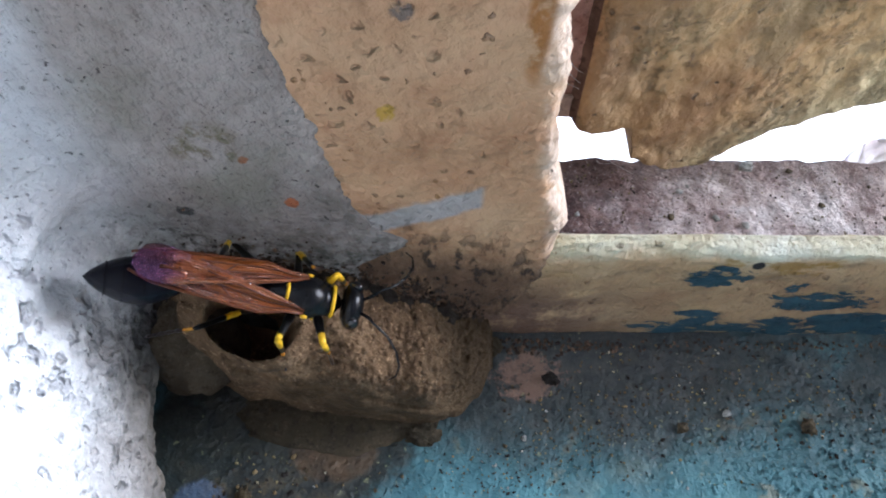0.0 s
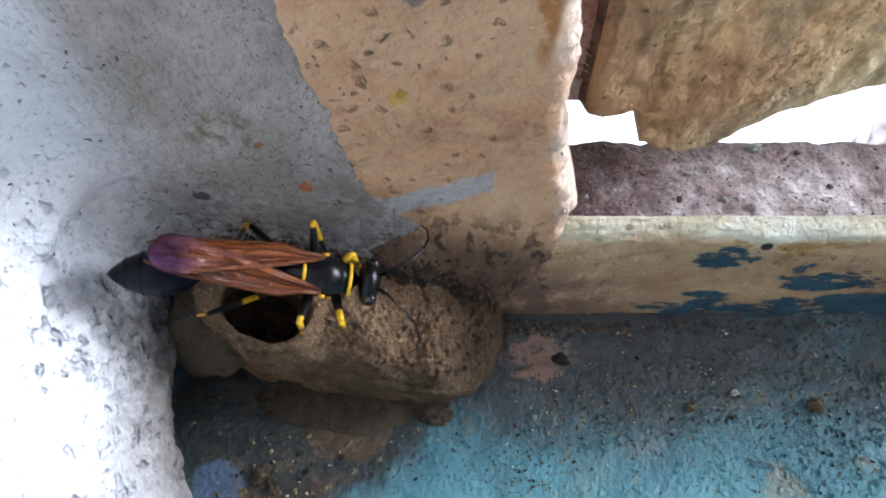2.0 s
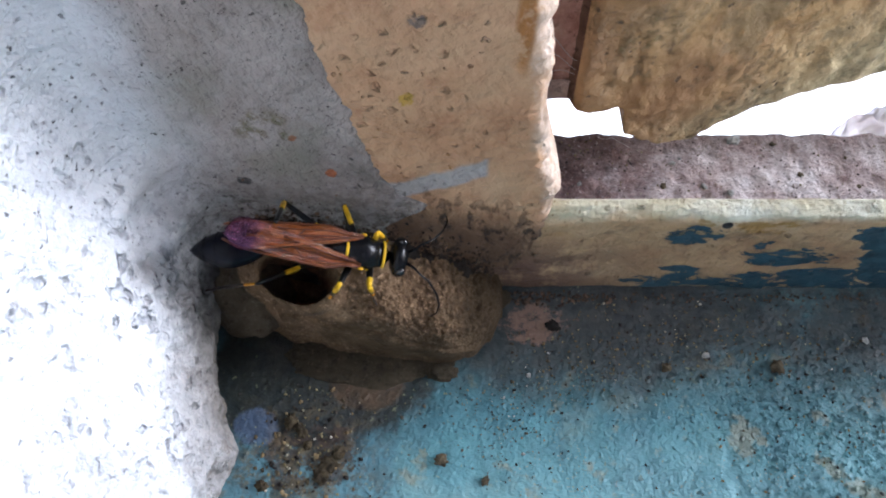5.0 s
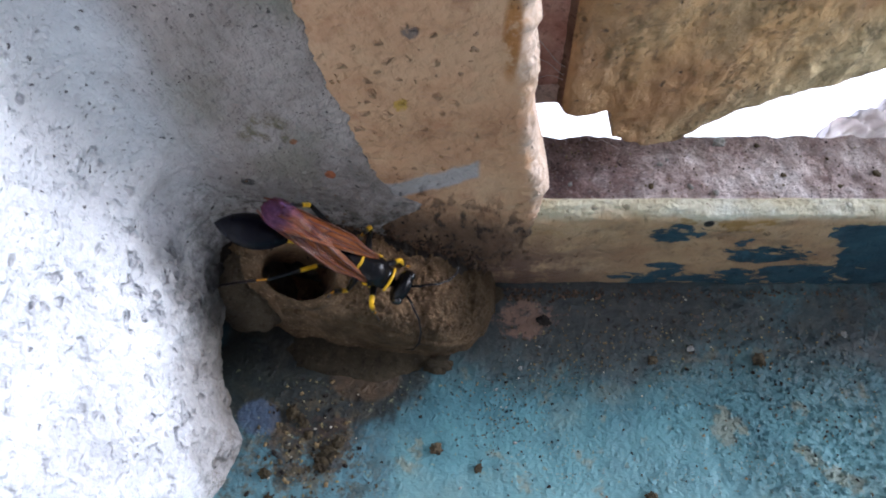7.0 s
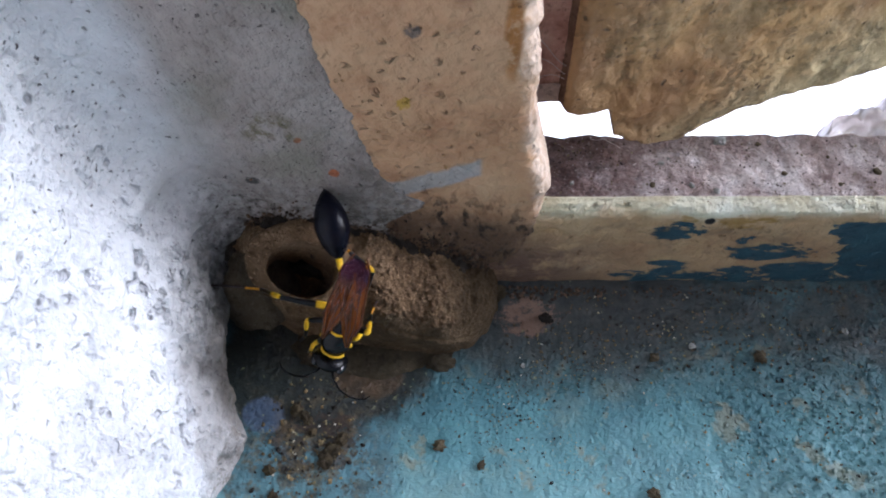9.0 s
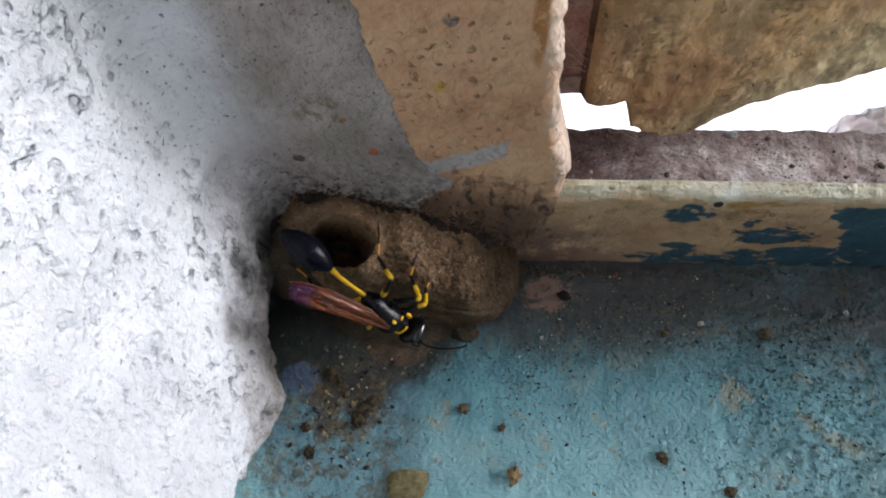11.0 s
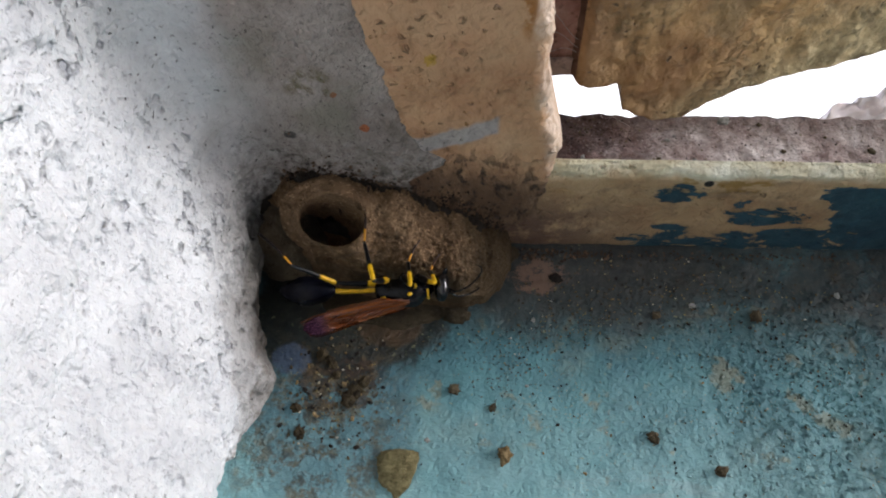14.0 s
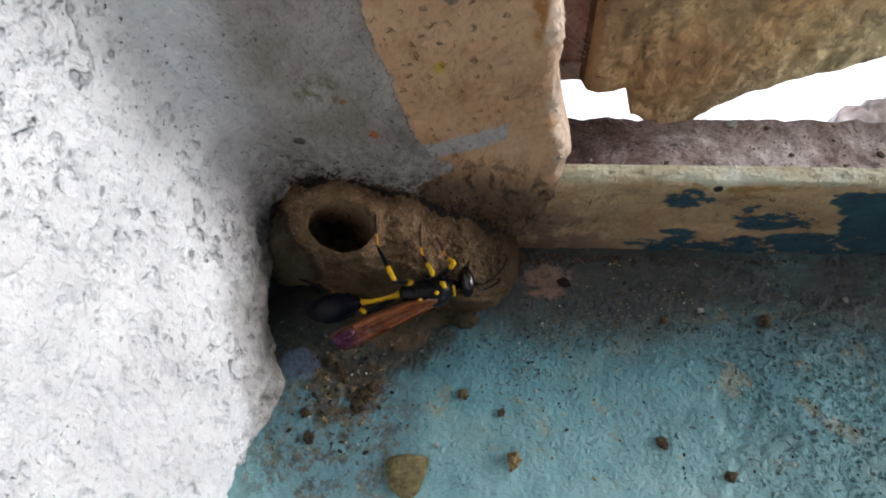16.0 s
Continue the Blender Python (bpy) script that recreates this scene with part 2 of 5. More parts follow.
def cream_paint_material():
    """Old cream gloss paint with pink stains, rust specks and brush relief, crusted with dirt at its foot."""
    m = Mat("cream_paint")
    base = m.ramp(m.noise(0.9, 6, 0.6, shift=2), (0.30, (0.39, 0.205, 0.102)), (0.48, (0.49, 0.30, 0.160)), (0.70, (0.54, 0.365, 0.210)))
    base = m.mix(m.math("MULTIPLY", m.step(m.noise(2.6, 6, 0.65, shift=6), 0.50, 0.70), 0.7), base, (0.33, 0.16, 0.075))
    pimples = m.math("MULTIPLY", m.step(m.cells(6.0), 0.40, 0.12), m.step(m.noise(1.5, 2, shift=47), 0.42, 0.58))
    specks = m.math("MULTIPLY", m.step(m.cells(7.0), 0.29, 0.19), m.step(m.noise(1.3, 2, shift=19), 0.50, 0.57))
    base = m.mix(m.math("MULTIPLY", specks, 0.42), base, m.ramp(m.noise(1.9, 1, shift=27), (0.44, (0.10, 0.06, 0.04)), (0.52, (0.40, 0.20, 0.02)), (0.6, (0.16, 0.14, 0.13))))
    base = m.mix(m.math("MULTIPLY", m.spot(-1.74, 1.45, 3.40, 0.07, 0.10), 0.8), base, (0.42, 0.26, 0.01))
    base = m.mix(m.math("MULTIPLY", m.spot(-1.62, 1.45, 4.20, 0.08), 0.8), base, (0.11, 0.10, 0.10))
    arris = m.step(m.math("ADD", m.math("ADD", m.x, m.math("MULTIPLY", m.z, 0.11)), m.math("MULTIPLY", m.math("SUBTRACT", m.noise(4, 5, 0.7, shift=43), 0.5), 0.36)), -0.42, -0.24)
    base = m.mix(m.math("MULTIPLY", arris, 0.75), base, m.ramp(m.noise(6, 5, 0.7, shift=45), (0.35, (0.46, 0.35, 0.25)), (0.65, (0.72, 0.63, 0.53))))
    base = m.mix(m.math("MULTIPLY", m.math("MULTIPLY", m.blob(-0.86, 1.45, 4.15, 0.07, 0.4, 0.45, 0.7), m.step(m.noise(6, 4), 0.34, 0.48)), 0.85), base, (0.30, 0.115, 0.01))
    # a wiped smear of grey plaster
    smear = m.math("SUBTRACT", m.z, m.math("ADD", m.math("MULTIPLY", m.x, 0.42), 2.94))
    smear = m.math("MULTIPLY", m.step(m.math("ABSOLUTE", m.math("ADD", smear, m.math("MULTIPLY", m.math("SUBTRACT", m.noise(3, 4), 0.5), 0.25))), 0.16, 0.10), m.step(m.math("ABSOLUTE", m.math("ADD", m.x, 1.55)), 0.50, 0.44))
    base = m.mix(m.math("MULTIPLY", smear, 0.85), base, (0.36, 0.36, 0.36))
    crust = m.math("MULTIPLY", m.step(m.math("ADD", m.z, m.math("MULTIPLY", m.x, 0.25)), 1.75, 1.0), m.step(m.noise(3.2, 6, 0.7, stretch=(1, 1, 0.45), shift=33), 0.24, 0.50))
    base = m.mix(m.math("MULTIPLY", crust, 0.8), base, (0.15, 0.082, 0.046))
    bits = m.math("MULTIPLY", m.step(m.math("ADD", m.z, m.math("MULTIPLY", m.x, 0.3)), 1.9, 1.2), m.step(m.noise(7.5, 6, 0.72, stretch=(1, 1, 0.5), shift=91), 0.52, 0.60))
    base = m.mix(m.math("MULTIPLY", bits, 0.85), base, (0.04, 0.026, 0.018))
    h = m.math("ADD", m.math("MULTIPLY", m.noise(2.3, 5, 0.5), 1.3), m.math("MULTIPLY", m.noise(8.0, 4, 0.6), 0.25))
    h = m.math("ADD", m.math("SUBTRACT", h, m.math("MULTIPLY", specks, 0.3)), m.math("MULTIPLY", pimples, 0.5))
    h = m.math("ADD", m.math("ADD", h, m.math("MULTIPLY", bits, 0.5)), m.math("MULTIPLY", crust, m.math("MULTIPLY", m.noise(9, 5, 0.7), 2.0)))
    return m.done(base, m.ramp(m.noise(5, 3), (0.3, (0.5, 0.5, 0.5)), (0.7, (0.75, 0.75, 0.75))), m.bump(h, 0.13), spec=0.4)


def rail_material():
    """The same cream paint, flaking off an older blue coat on the rail's lower face."""
    m = Mat("flaking_rail_paint")
    cream = m.ramp(m.noise(1.3, 6, 0.6, shift=2), (0.30, (0.40, 0.235, 0.115)), (0.52, (0.56, 0.385, 0.205)), (0.72, (0.66, 0.50, 0.295)))
    cream = m.mix(m.math("MULTIPLY", m.step(m.noise(3.0, 6, 0.7, shift=6), 0.52, 0.68), 0.5), cream, (0.20, 0.135, 0.08))
    pale = m.ramp(m.noise(1.6, 5, 0.65, shift=8), (0.32, (0.50, 0.44, 0.26)), (0.5, (0.66, 0.64, 0.45)), (0.68, (0.78, 0.80, 0.66)))
    cream = m.mix(m.step(m.math("ADD", m.z, m.math("MULTIPLY", m.noise(2.2, 4, shift=15), 0.3)), 1.68, 1.86), cream, pale)
    rust = m.math("MULTIPLY", m.step(m.noise(1.7, 5, 0.7, stretch=(0.6, 1, 1.6), shift=4), 0.58, 0.64), m.step(m.z, 1.2, 1.5))
    cream = m.mix(m.math("MULTIPLY", rust, 0.7), cream, (0.36, 0.20, 0.02))
    foot = m.math("MULTIPLY", m.step(m.x, 1.2, -0.5), m.step(m.z, 1.5, 0.6))
    cream = m.mix(m.math("MULTIPLY", foot, m.step(m.noise(3.5, 6, 0.7, shift=33), 0.28, 0.54)), cream, (0.17, 0.10, 0.065))
    blue = m.ramp(m.noise(3, 5, 0.65), (0.3, (0.015, 0.05, 0.075)), (0.7, (0.04, 0.11, 0.145)))
    chips = m.math("MAXIMUM", m.blob(1.05, 1.5, 1.34, 0.30, 2, 0.19, 0.95), m.blob(2.08, 1.5, 0.90, 0.66, 2, 0.22, 0.95))
    chips = m.math("MAXIMUM", chips, m.math("MAXIMUM", m.blob(1.10, 1.5, 0.60, 0.26, 2, 0.09, 0.95), m.blob(1.80, 1.5, 1.14, 0.15, 2, 0.13, 0.95)))
    bare = m.math("MULTIPLY", m.step(m.math("ADD", m.math("ADD", m.x, m.math("MULTIPLY", m.z, 0.5)), m.math("MULTIPLY", m.math("SUBTRACT", m.noise(2.6, 7, 0.72, shift=63), 0.5), 0.9)), 3.20, 3.36), m.step(m.z, 1.60, 1.42))
    chips = m.math("MAXIMUM", chips, m.math("MULTIPLY", bare, 1.25))
    chips = m.math("MAXIMUM", chips, m.math("MULTIPLY", m.step(m.math("SUBTRACT", m.z, m.step(m.x, 0.8, 2.8, 0.0, 0.16)), 0.62, 0.34), m.step(m.x, 0.2, 0.9)))
    flake = m.math("MULTIPLY", m.math("SUBTRACT", m.noise(3.0, 8, 0.74, 0.3, stretch=(0.7, 1, 1.4), shift=11), 0.5), 3.8)
    worn = m.step(m.math("ADD", chips, flake), 0.70, 0.77)
    pimples = m.math("MULTIPLY", m.step(m.cells(6.5), 0.36, 0.12), m.step(m.noise(1.6, 2, shift=53), 0.44, 0.56))
    cream = m.mix(m.math("MULTIPLY", m.math("MULTIPLY", m.step(m.cells(9.0), 0.30, 0.20), m.step(m.noise(1.9, 2, shift=58), 0.48, 0.56)), 0.7), cream, (0.22, 0.13, 0.04))
    c = m.mix(worn, cream, blue)
    c = m.mix(m.blob(1.30, 1.5, 1.55, 0.055, 0.3, 0.045, 0.4), c, (0.01, 0.01, 0.01))
    h = m.math("SUBTRACT", m.math("ADD", m.noise(5.0, 6, 0.65), m.math("MULTIPLY", m.noise(15.0, 4, 0.65), 0.4)), m.math("MULTIPLY", worn, 0.9))
    h = m.math("ADD", h, m.math("MULTIPLY", pimples, 1.1))
    return m.done(c, 0.6, m.bump(h, 0.13), spec=0.4)


def sill_material():
    """Worn teal gloss paint on a sill, dusty brown by the rail and in the corner; shade there and light in front are in
    the colour.
    """
    m = Mat("teal_sill_paint")
    teal = m.ramp(m.noise(0.9, 6, 0.6, shift=1), (0.28, (0.045, 0.125, 0.154)), (0.50, (0.088, 0.235, 0.264)), (0.75, (0.138, 0.31, 0.33)))
    pale = m.step(m.noise(0.7, 6, 0.65, shift=21), 0.54, 0.70)
    teal = m.mix(m.math("MULTIPLY", pale, 0.55), teal, (0.23, 0.29, 0.235))
    # paler towards the room: light on the front put into the paint's colour
    front_light = m.step(m.math("ADD", m.y, m.math("MULTIPLY", m.noise(1.1, 5, 0.6, shift=13), 1.2)), 0.9, -1.5, 0.0, 0.9)
    teal = m.mix(front_light, teal, m.ramp(m.noise(2.2, 5, 0.6, shift=19), (0.35, (0.24, 0.47, 0.49)), (0.65, (0.33, 0.575, 0.59))))
    rub = m.math("MULTIPLY", m.blob(0.6, -1.7, 0, 1.1, 0.35, 1, 0.8), m.step(m.noise(4, 5, 0.7, stretch=(0.3, 2, 1)), 0.45, 0.62))
    teal = m.mix(m.math("MULTIPLY", rub, 0.5), teal, (0.36, 0.47, 0.48))
    teal = m.mix(m.math("MULTIPLY", m.step(m.noise(2.4, 4, shift=44), 0.60, 0.68), 0.5), teal, (0.30, 0.26, 0.14))
    # dust by the rail; the rail's shade is put into its colour too
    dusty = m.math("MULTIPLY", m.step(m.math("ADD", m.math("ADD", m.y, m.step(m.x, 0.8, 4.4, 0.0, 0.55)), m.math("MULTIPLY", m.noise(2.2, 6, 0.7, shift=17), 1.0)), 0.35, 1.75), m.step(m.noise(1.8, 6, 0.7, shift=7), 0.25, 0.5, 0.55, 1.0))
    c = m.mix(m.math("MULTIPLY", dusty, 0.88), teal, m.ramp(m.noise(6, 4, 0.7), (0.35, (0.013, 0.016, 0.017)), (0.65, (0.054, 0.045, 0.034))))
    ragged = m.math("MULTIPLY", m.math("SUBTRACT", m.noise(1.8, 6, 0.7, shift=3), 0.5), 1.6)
    blue_patch = m.step(m.math("ADD", m.blob(-2.95, -0.75, 0, 1.0, 1.1, 1, 0.95), m.math("MULTIPLY", ragged, 0.5)), 0.2, 0.8)
    c = m.mix(m.math("MULTIPLY", blue_patch, 0.55), c, (0.055, 0.115, 0.155))
    # corner dirt; the nest's shade is put into the colour with it
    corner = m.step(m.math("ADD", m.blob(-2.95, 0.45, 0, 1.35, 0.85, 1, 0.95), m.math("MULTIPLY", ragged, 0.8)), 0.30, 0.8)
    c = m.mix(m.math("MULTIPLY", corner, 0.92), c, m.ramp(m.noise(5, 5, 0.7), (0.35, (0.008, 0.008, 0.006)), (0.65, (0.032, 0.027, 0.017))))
    clump = m.step(m.math("ADD", m.blob(-2.85, -0.42, 0, 0.62, 0.42, 1, 0.95), m.math("MULTIPLY", m.math("SUBTRACT", m.noise(3.4, 7, 0.75, shift=81), 0.5), 4.0)), 0.75, 0.95)
    c = m.mix(m.math("MULTIPLY", clump, 0.8), c, m.ramp(m.noise(9, 4, 0.7), (0.35, (0.014, 0.01, 0.007)), (0.65, (0.075, 0.045, 0.028))))
    # grime right of the nest, darkened with the shade that lies there
    shaded_grime = m.step(m.math("ADD", m.blob(-0.1, 1.2, 0, 1.9, 0.95, 1, 0.98), m.math("MULTIPLY", ragged, 0.8)), 0.1, 1.0)
    c = m.mix(m.math("MULTIPLY", shaded_grime, 0.85), c, m.ramp(m.noise(6, 5, 0.7, shift=2), (0.35, (0.018, 0.024, 0.026)), (0.65, (0.055, 0.055, 0.048))))
    mottle = m.math("MULTIPLY", m.blob(-3.05, -1.05, 0, 0.95, 1.2, 1, 0.95), m.step(m.noise(4.2, 7, 0.75, shift=101), 0.46, 0.58))
    c = m.mix(m.math("MULTIPLY", mottle, 0.75), c, m.ramp(m.noise(8, 4, 0.7, shift=4), (0.38, (0.03, 0.024, 0.014)), (0.6, (0.15, 0.11, 0.05))))
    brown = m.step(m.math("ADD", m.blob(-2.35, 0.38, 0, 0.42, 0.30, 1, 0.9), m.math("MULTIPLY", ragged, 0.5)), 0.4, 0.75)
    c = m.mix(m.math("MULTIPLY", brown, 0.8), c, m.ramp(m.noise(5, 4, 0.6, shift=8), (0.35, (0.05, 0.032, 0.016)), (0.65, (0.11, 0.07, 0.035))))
    tan = m.step(m.math("ADD", m.blob(-0.50, 1.12, 0, 0.40, 0.26, 1, 0.95), m.math("MULTIPLY", m.math("SUBTRACT", m.noise(6, 7, 0.78, shift=3), 0.5), 4.2)), 0.5, 1.1)
    c = m.mix(m.math("MULTIPLY", tan, 0.7), c, (0.24, 0.145, 0.095))
    lilac = m.step(m.math("ADD", m.blob(-3.50, -0.10, 0, 0.24, 0.22, 1, 0.95), m.math("MULTIPLY", ragged, 0.9)), 0.4, 0.75)
    c = m.mix(m.math("MULTIPLY", lilac, 0.36), c, (0.13, 0.21, 0.36))
    specks = m.math("MULTIPLY", m.step(m.cells(6.5), 0.29, 0.20), m.step(m.noise(1.0, 3, shift=31), 0.46, 0.56))
    tiny = m.math("MULTIPLY", m.step(m.cells(15.0), 0.33, 0.22), m.step(m.noise(1.4, 3, shift=37), 0.48, 0.58))
    tone = m.ramp(m.noise(4.0, 1, shift=40), (0.36, (0.03, 0.03, 0.025)), (0.46, (0.15, 0.17, 0.09)), (0.58, (0.36, 0.37, 0.19)))
    c = m.mix(m.math("MULTIPLY", m.math("MAXIMUM", specks, m.math("MULTIPLY", tiny, 0.7)), 0.55), c, tone)
    dust = m.math("MULTIPLY", m.step(m.cells(20.0), 0.36, 0.26), m.step(m.noise(1.1, 4, shift=95), 0.48, 0.60))
    c = m.mix(m.math("MULTIPLY", m.math("MULTIPLY", dust, m.step(m.y, 0.7, 0.1)), m.step(m.x, -1.9, -0.9, 0.0, 0.55)), c, (0.36, 0.34, 0.22))
    zone = m.math("MULTIPLY", m.step(m.x, 0.2, 2.6, 0.18, 1.0), m.step(m.noise(0.9, 3, shift=77), 0.36, 0.58, 0.2, 1.0))
    h = m.math("ADD", m.math("MULTIPLY", m.noise(7.0, 5, 0.65), zone), m.math("MULTIPLY", m.noise(16.0, 3, 0.55), 0.2))
    h = m.math("ADD", h, m.math("MULTIPLY", m.math("MULTIPLY", m.step(m.cells(8.0), 0.40, 0.14), zone), 0.55))
    return m.done(c, m.ramp(m.noise(3, 3), (0.35, (0.46, 0.46, 0.46)), (0.7, (0.68, 0.68, 0.68))), m.bump(h, 0.14), spec=0.4)


def stone_material():
    m = Mat("dusty_ledge_cement")
    c = m.ramp(m.noise(1.8, 6, 0.7), (0.32, (0.28, 0.20, 0.185)), (0.46, (0.54, 0.45, 0.425)), (0.66, (0.82, 0.77, 0.75)))
    # darker red-brown to the left, with the sash's shade put into the colour
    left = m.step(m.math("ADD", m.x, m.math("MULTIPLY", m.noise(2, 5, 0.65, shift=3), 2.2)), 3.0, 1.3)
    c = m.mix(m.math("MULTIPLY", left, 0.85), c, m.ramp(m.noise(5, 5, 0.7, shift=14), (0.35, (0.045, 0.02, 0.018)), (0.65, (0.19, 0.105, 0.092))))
    back = m.math("MULTIPLY", m.step(m.math("ADD", m.y, m.math("MULTIPLY", m.noise(3, 5, 0.7, shift=35), 0.9)), 3.6, 4.3), 0.7)
    c = m.mix(back, c, (0.17, 0.12, 0.105))
    spots = m.math("MULTIPLY", m.step(m.cells(5.0), 0.36, 0.20), m.step(m.noise(2.0, 3, shift=66), 0.45, 0.6))
    c = m.mix(m.math("MULTIPLY", spots, 0.6), c, (0.07, 0.045, 0.04))
    grit = m.noise(22, 3, 0.7, shift=6)
    c = m.mix(m.step(grit, 0.60, 0.70, 0.0, 0.5), c, (0.72, 0.68, 0.66))
    c = m.mix(m.step(grit, 0.42, 0.34, 0.0, 0.6), c, (0.08, 0.05, 0.045))
    h = m.math("ADD", m.noise(4, 6, 0.68), m.math("MULTIPLY", m.noise(14, 4, 0.7), 0.8))
    return m.done(c, 0.95, m.bump(h, 0.12), spec=0.2)


def sash_material():
    """Weathered wood, once painted cream, with grey-green mould, grime and dents."""
    m = Mat("weathered_sash_paint")
    c = m.ramp(m.noise(1.1, 6, 0.62, 0.2, shift=5), (0.28, (0.40, 0.24, 0.095)), (0.48, (0.55, 0.37, 0.16)), (0.70, (0.69, 0.52, 0.27)))
    c = m.mix(m.math("MULTIPLY", m.step(m.noise(0.7, 5, 0.6, shift=50), 0.46, 0.64), 0.5), c, (0.36, 0.22, 0.12))
    # paler and greener towards the lower edge at the open end
    pale = m.step(m.math("ADD", m.math("SUBTRACT", m.x, m.math("MULTIPLY", m.z, 1.4)), m.math("MULTIPLY", m.noise(1.2, 6, 0.65, shift=22), 2.4)), 0.6, 2.8)
    c = m.mix(m.math("MULTIPLY", pale, 0.8), c, (0.74, 0.65, 0.37))
    mould = m.step(m.noise(1.5, 7, 0.72, 0.0, shift=12), 0.50, 0.62)
    c = m.mix(m.math("MULTIPLY", mould, 0.5), c, (0.20, 0.175, 0.10))
    left = m.math("MULTIPLY", m.step(m.math("ADD", m.x, m.math("MULTIPLY", m.noise(2.5, 5, 0.65, shift=9), 0.9)), 2.4, 0.2), 0.72)
    c = m.mix(left, c, (0.235, 0.145, 0.075))
    streak = m.math("MULTIPLY", m.step(m.noise(3.5, 5, 0.7, 0.0, stretch=(0.35, 1, 1.5), shift=31), 0.60, 0.68), m.step(m.noise(1.0, 2, shift=33), 0.42, 0.56))
    c = m.mix(m.math("MULTIPLY", streak, 0.45), c, (0.10, 0.08, 0.055))
    pits = m.math("MULTIPLY", m.step(m.cells(6.0), 0.33, 0.21), m.step(m.noise(1.5, 2, shift=8), 0.46, 0.56))
    c = m.mix(m.math("MULTIPLY", pits, 0.75), c, (0.08, 0.065, 0.045))
    moss = m.math("MULTIPLY", m.step(m.noise(9, 5, 0.72, shift=61), 0.50, 0.60), m.step(m.noise(0.9, 4, 0.6, shift=63), 0.46, 0.60))
    c = m.mix(m.math("MULTIPLY", moss, 0.38), c, m.ramp(m.noise(3, 2, shift=65), (0.42, (0.06, 0.055, 0.045)), (0.58, (0.13, 0.135, 0.055))))
    h = m.math("ADD", m.noise(2.2, 4, 0.5), m.math("ADD", m.math("MULTIPLY", m.noise(10, 5, 0.7), 0.6), m.math("MULTIPLY", moss, 0.35)))
    h = m.math("SUBTRACT", h, m.math("ADD", m.math("MULTIPLY", pits, 0.35), m.math("MULTIPLY", streak, 0.2)))
    return m.done(c, 0.78, m.bump(h, 0.085), spec=0.3)


def mud_material(name, a, b, c3, fleck=0.4):
    m = Mat(name)
    c = m.ramp(m.noise(2.4, 6, 0.65), (0.3, a), (0.52, b), (0.74, c3))
    c = m.mix(m.step(m.noise(1.0, 3, shift=4), 0.45, 0.65, 0.0, 0.5), c, tuple(k * 0.6 for k in b))
    c = m.mix(m.math("MULTIPLY", m.step(m.noise(24, 3, 0.7), 0.55, 0.68), fleck), c, tuple(k * 2.0 for k in c3))
    c = m.mix(m.math("MULTIPLY", m.step(m.noise(9, 5, 0.75, shift=18), 0.46, 0.36), 0.6), c, tuple(k * 0.5 for k in a))
    h = m.math("ADD", m.noise(8, 6, 0.72), m.math("MULTIPLY", m.noise(20, 4, 0.75), 0.9))
    return m.done(c, 0.9, m.bump(h, 0.17), spec=0.3)


def nest_mud_material(name, a, b, c3):
    """Pale crumbly mud on top, smoother olive mud on the front and at the closed end, their shade put into the olive.
    """
    m = Mat(name)
    c = m.ramp(m.noise(2.4, 6, 0.65), (0.3, a), (0.52, b), (0.74, c3))
    c = m.mix(m.math("MULTIPLY", m.step(m.noise(9, 5, 0.75, shift=18), 0.46, 0.36), 0.6), c, tuple(k * 0.45 for k in a))
    c = m.mix(m.math("MULTIPLY", m.step(m.noise(24, 3, 0.7), 0.55, 0.68), 0.5), c, tuple(k * 1.9 for k in c3))
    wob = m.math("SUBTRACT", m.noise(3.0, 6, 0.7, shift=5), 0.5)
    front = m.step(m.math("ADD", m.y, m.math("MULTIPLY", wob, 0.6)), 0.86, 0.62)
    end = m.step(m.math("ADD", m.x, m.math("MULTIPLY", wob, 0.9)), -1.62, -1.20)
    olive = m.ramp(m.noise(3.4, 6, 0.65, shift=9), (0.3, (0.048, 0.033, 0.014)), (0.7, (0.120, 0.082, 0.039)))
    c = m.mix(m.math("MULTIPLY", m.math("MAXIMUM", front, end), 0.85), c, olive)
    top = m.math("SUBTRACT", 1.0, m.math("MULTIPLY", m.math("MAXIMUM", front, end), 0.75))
    pellets = m.math("MULTIPLY", m.step(m.cells(11.0), 0.48, 0.10), top)
    h = m.math("ADD", m.math("ADD", m.math("MULTIPLY", m.noise(8, 5, 0.65), 0.7), m.math("MULTIPLY", m.noise(20, 4, 0.75), 0.8)), m.math("MULTIPLY", pellets, 0.9))
    return m.done(c, 0.9, m.bump(h, 0.17), spec=0.3)


def plain_wall_material(name, a, b, scale=0.12):
    m = Mat(name)
    return m.done(m.ramp(m.noise(scale, 5), (0.3, a), (0.7, b)), 0.9, m.bump(m.noise(1.5, 4), 0.05), spec=0.2)


PLASTER, CREAM, RAIL, TEAL = plaster_material(), cream_paint_material(), rail_material(), sill_material()
STONE, SASH = stone_material(), sash_material()
MUD = nest_mud_material("dried_mud", (0.138, 0.080, 0.038), (0.282, 0.177, 0.090), (0.45, 0.305, 0.172))
JAMB = mud_material("red_brown_jamb", (0.34, 0.15, 0.12), (0.56, 0.33, 0.27), (0.70, 0.50, 0.43), 0.1)
FOOT = mud_material("pale_pink_jamb", (0.55, 0.42, 0.36), (0.68, 0.55, 0.48), (0.78, 0.67, 0.60), 0.1)
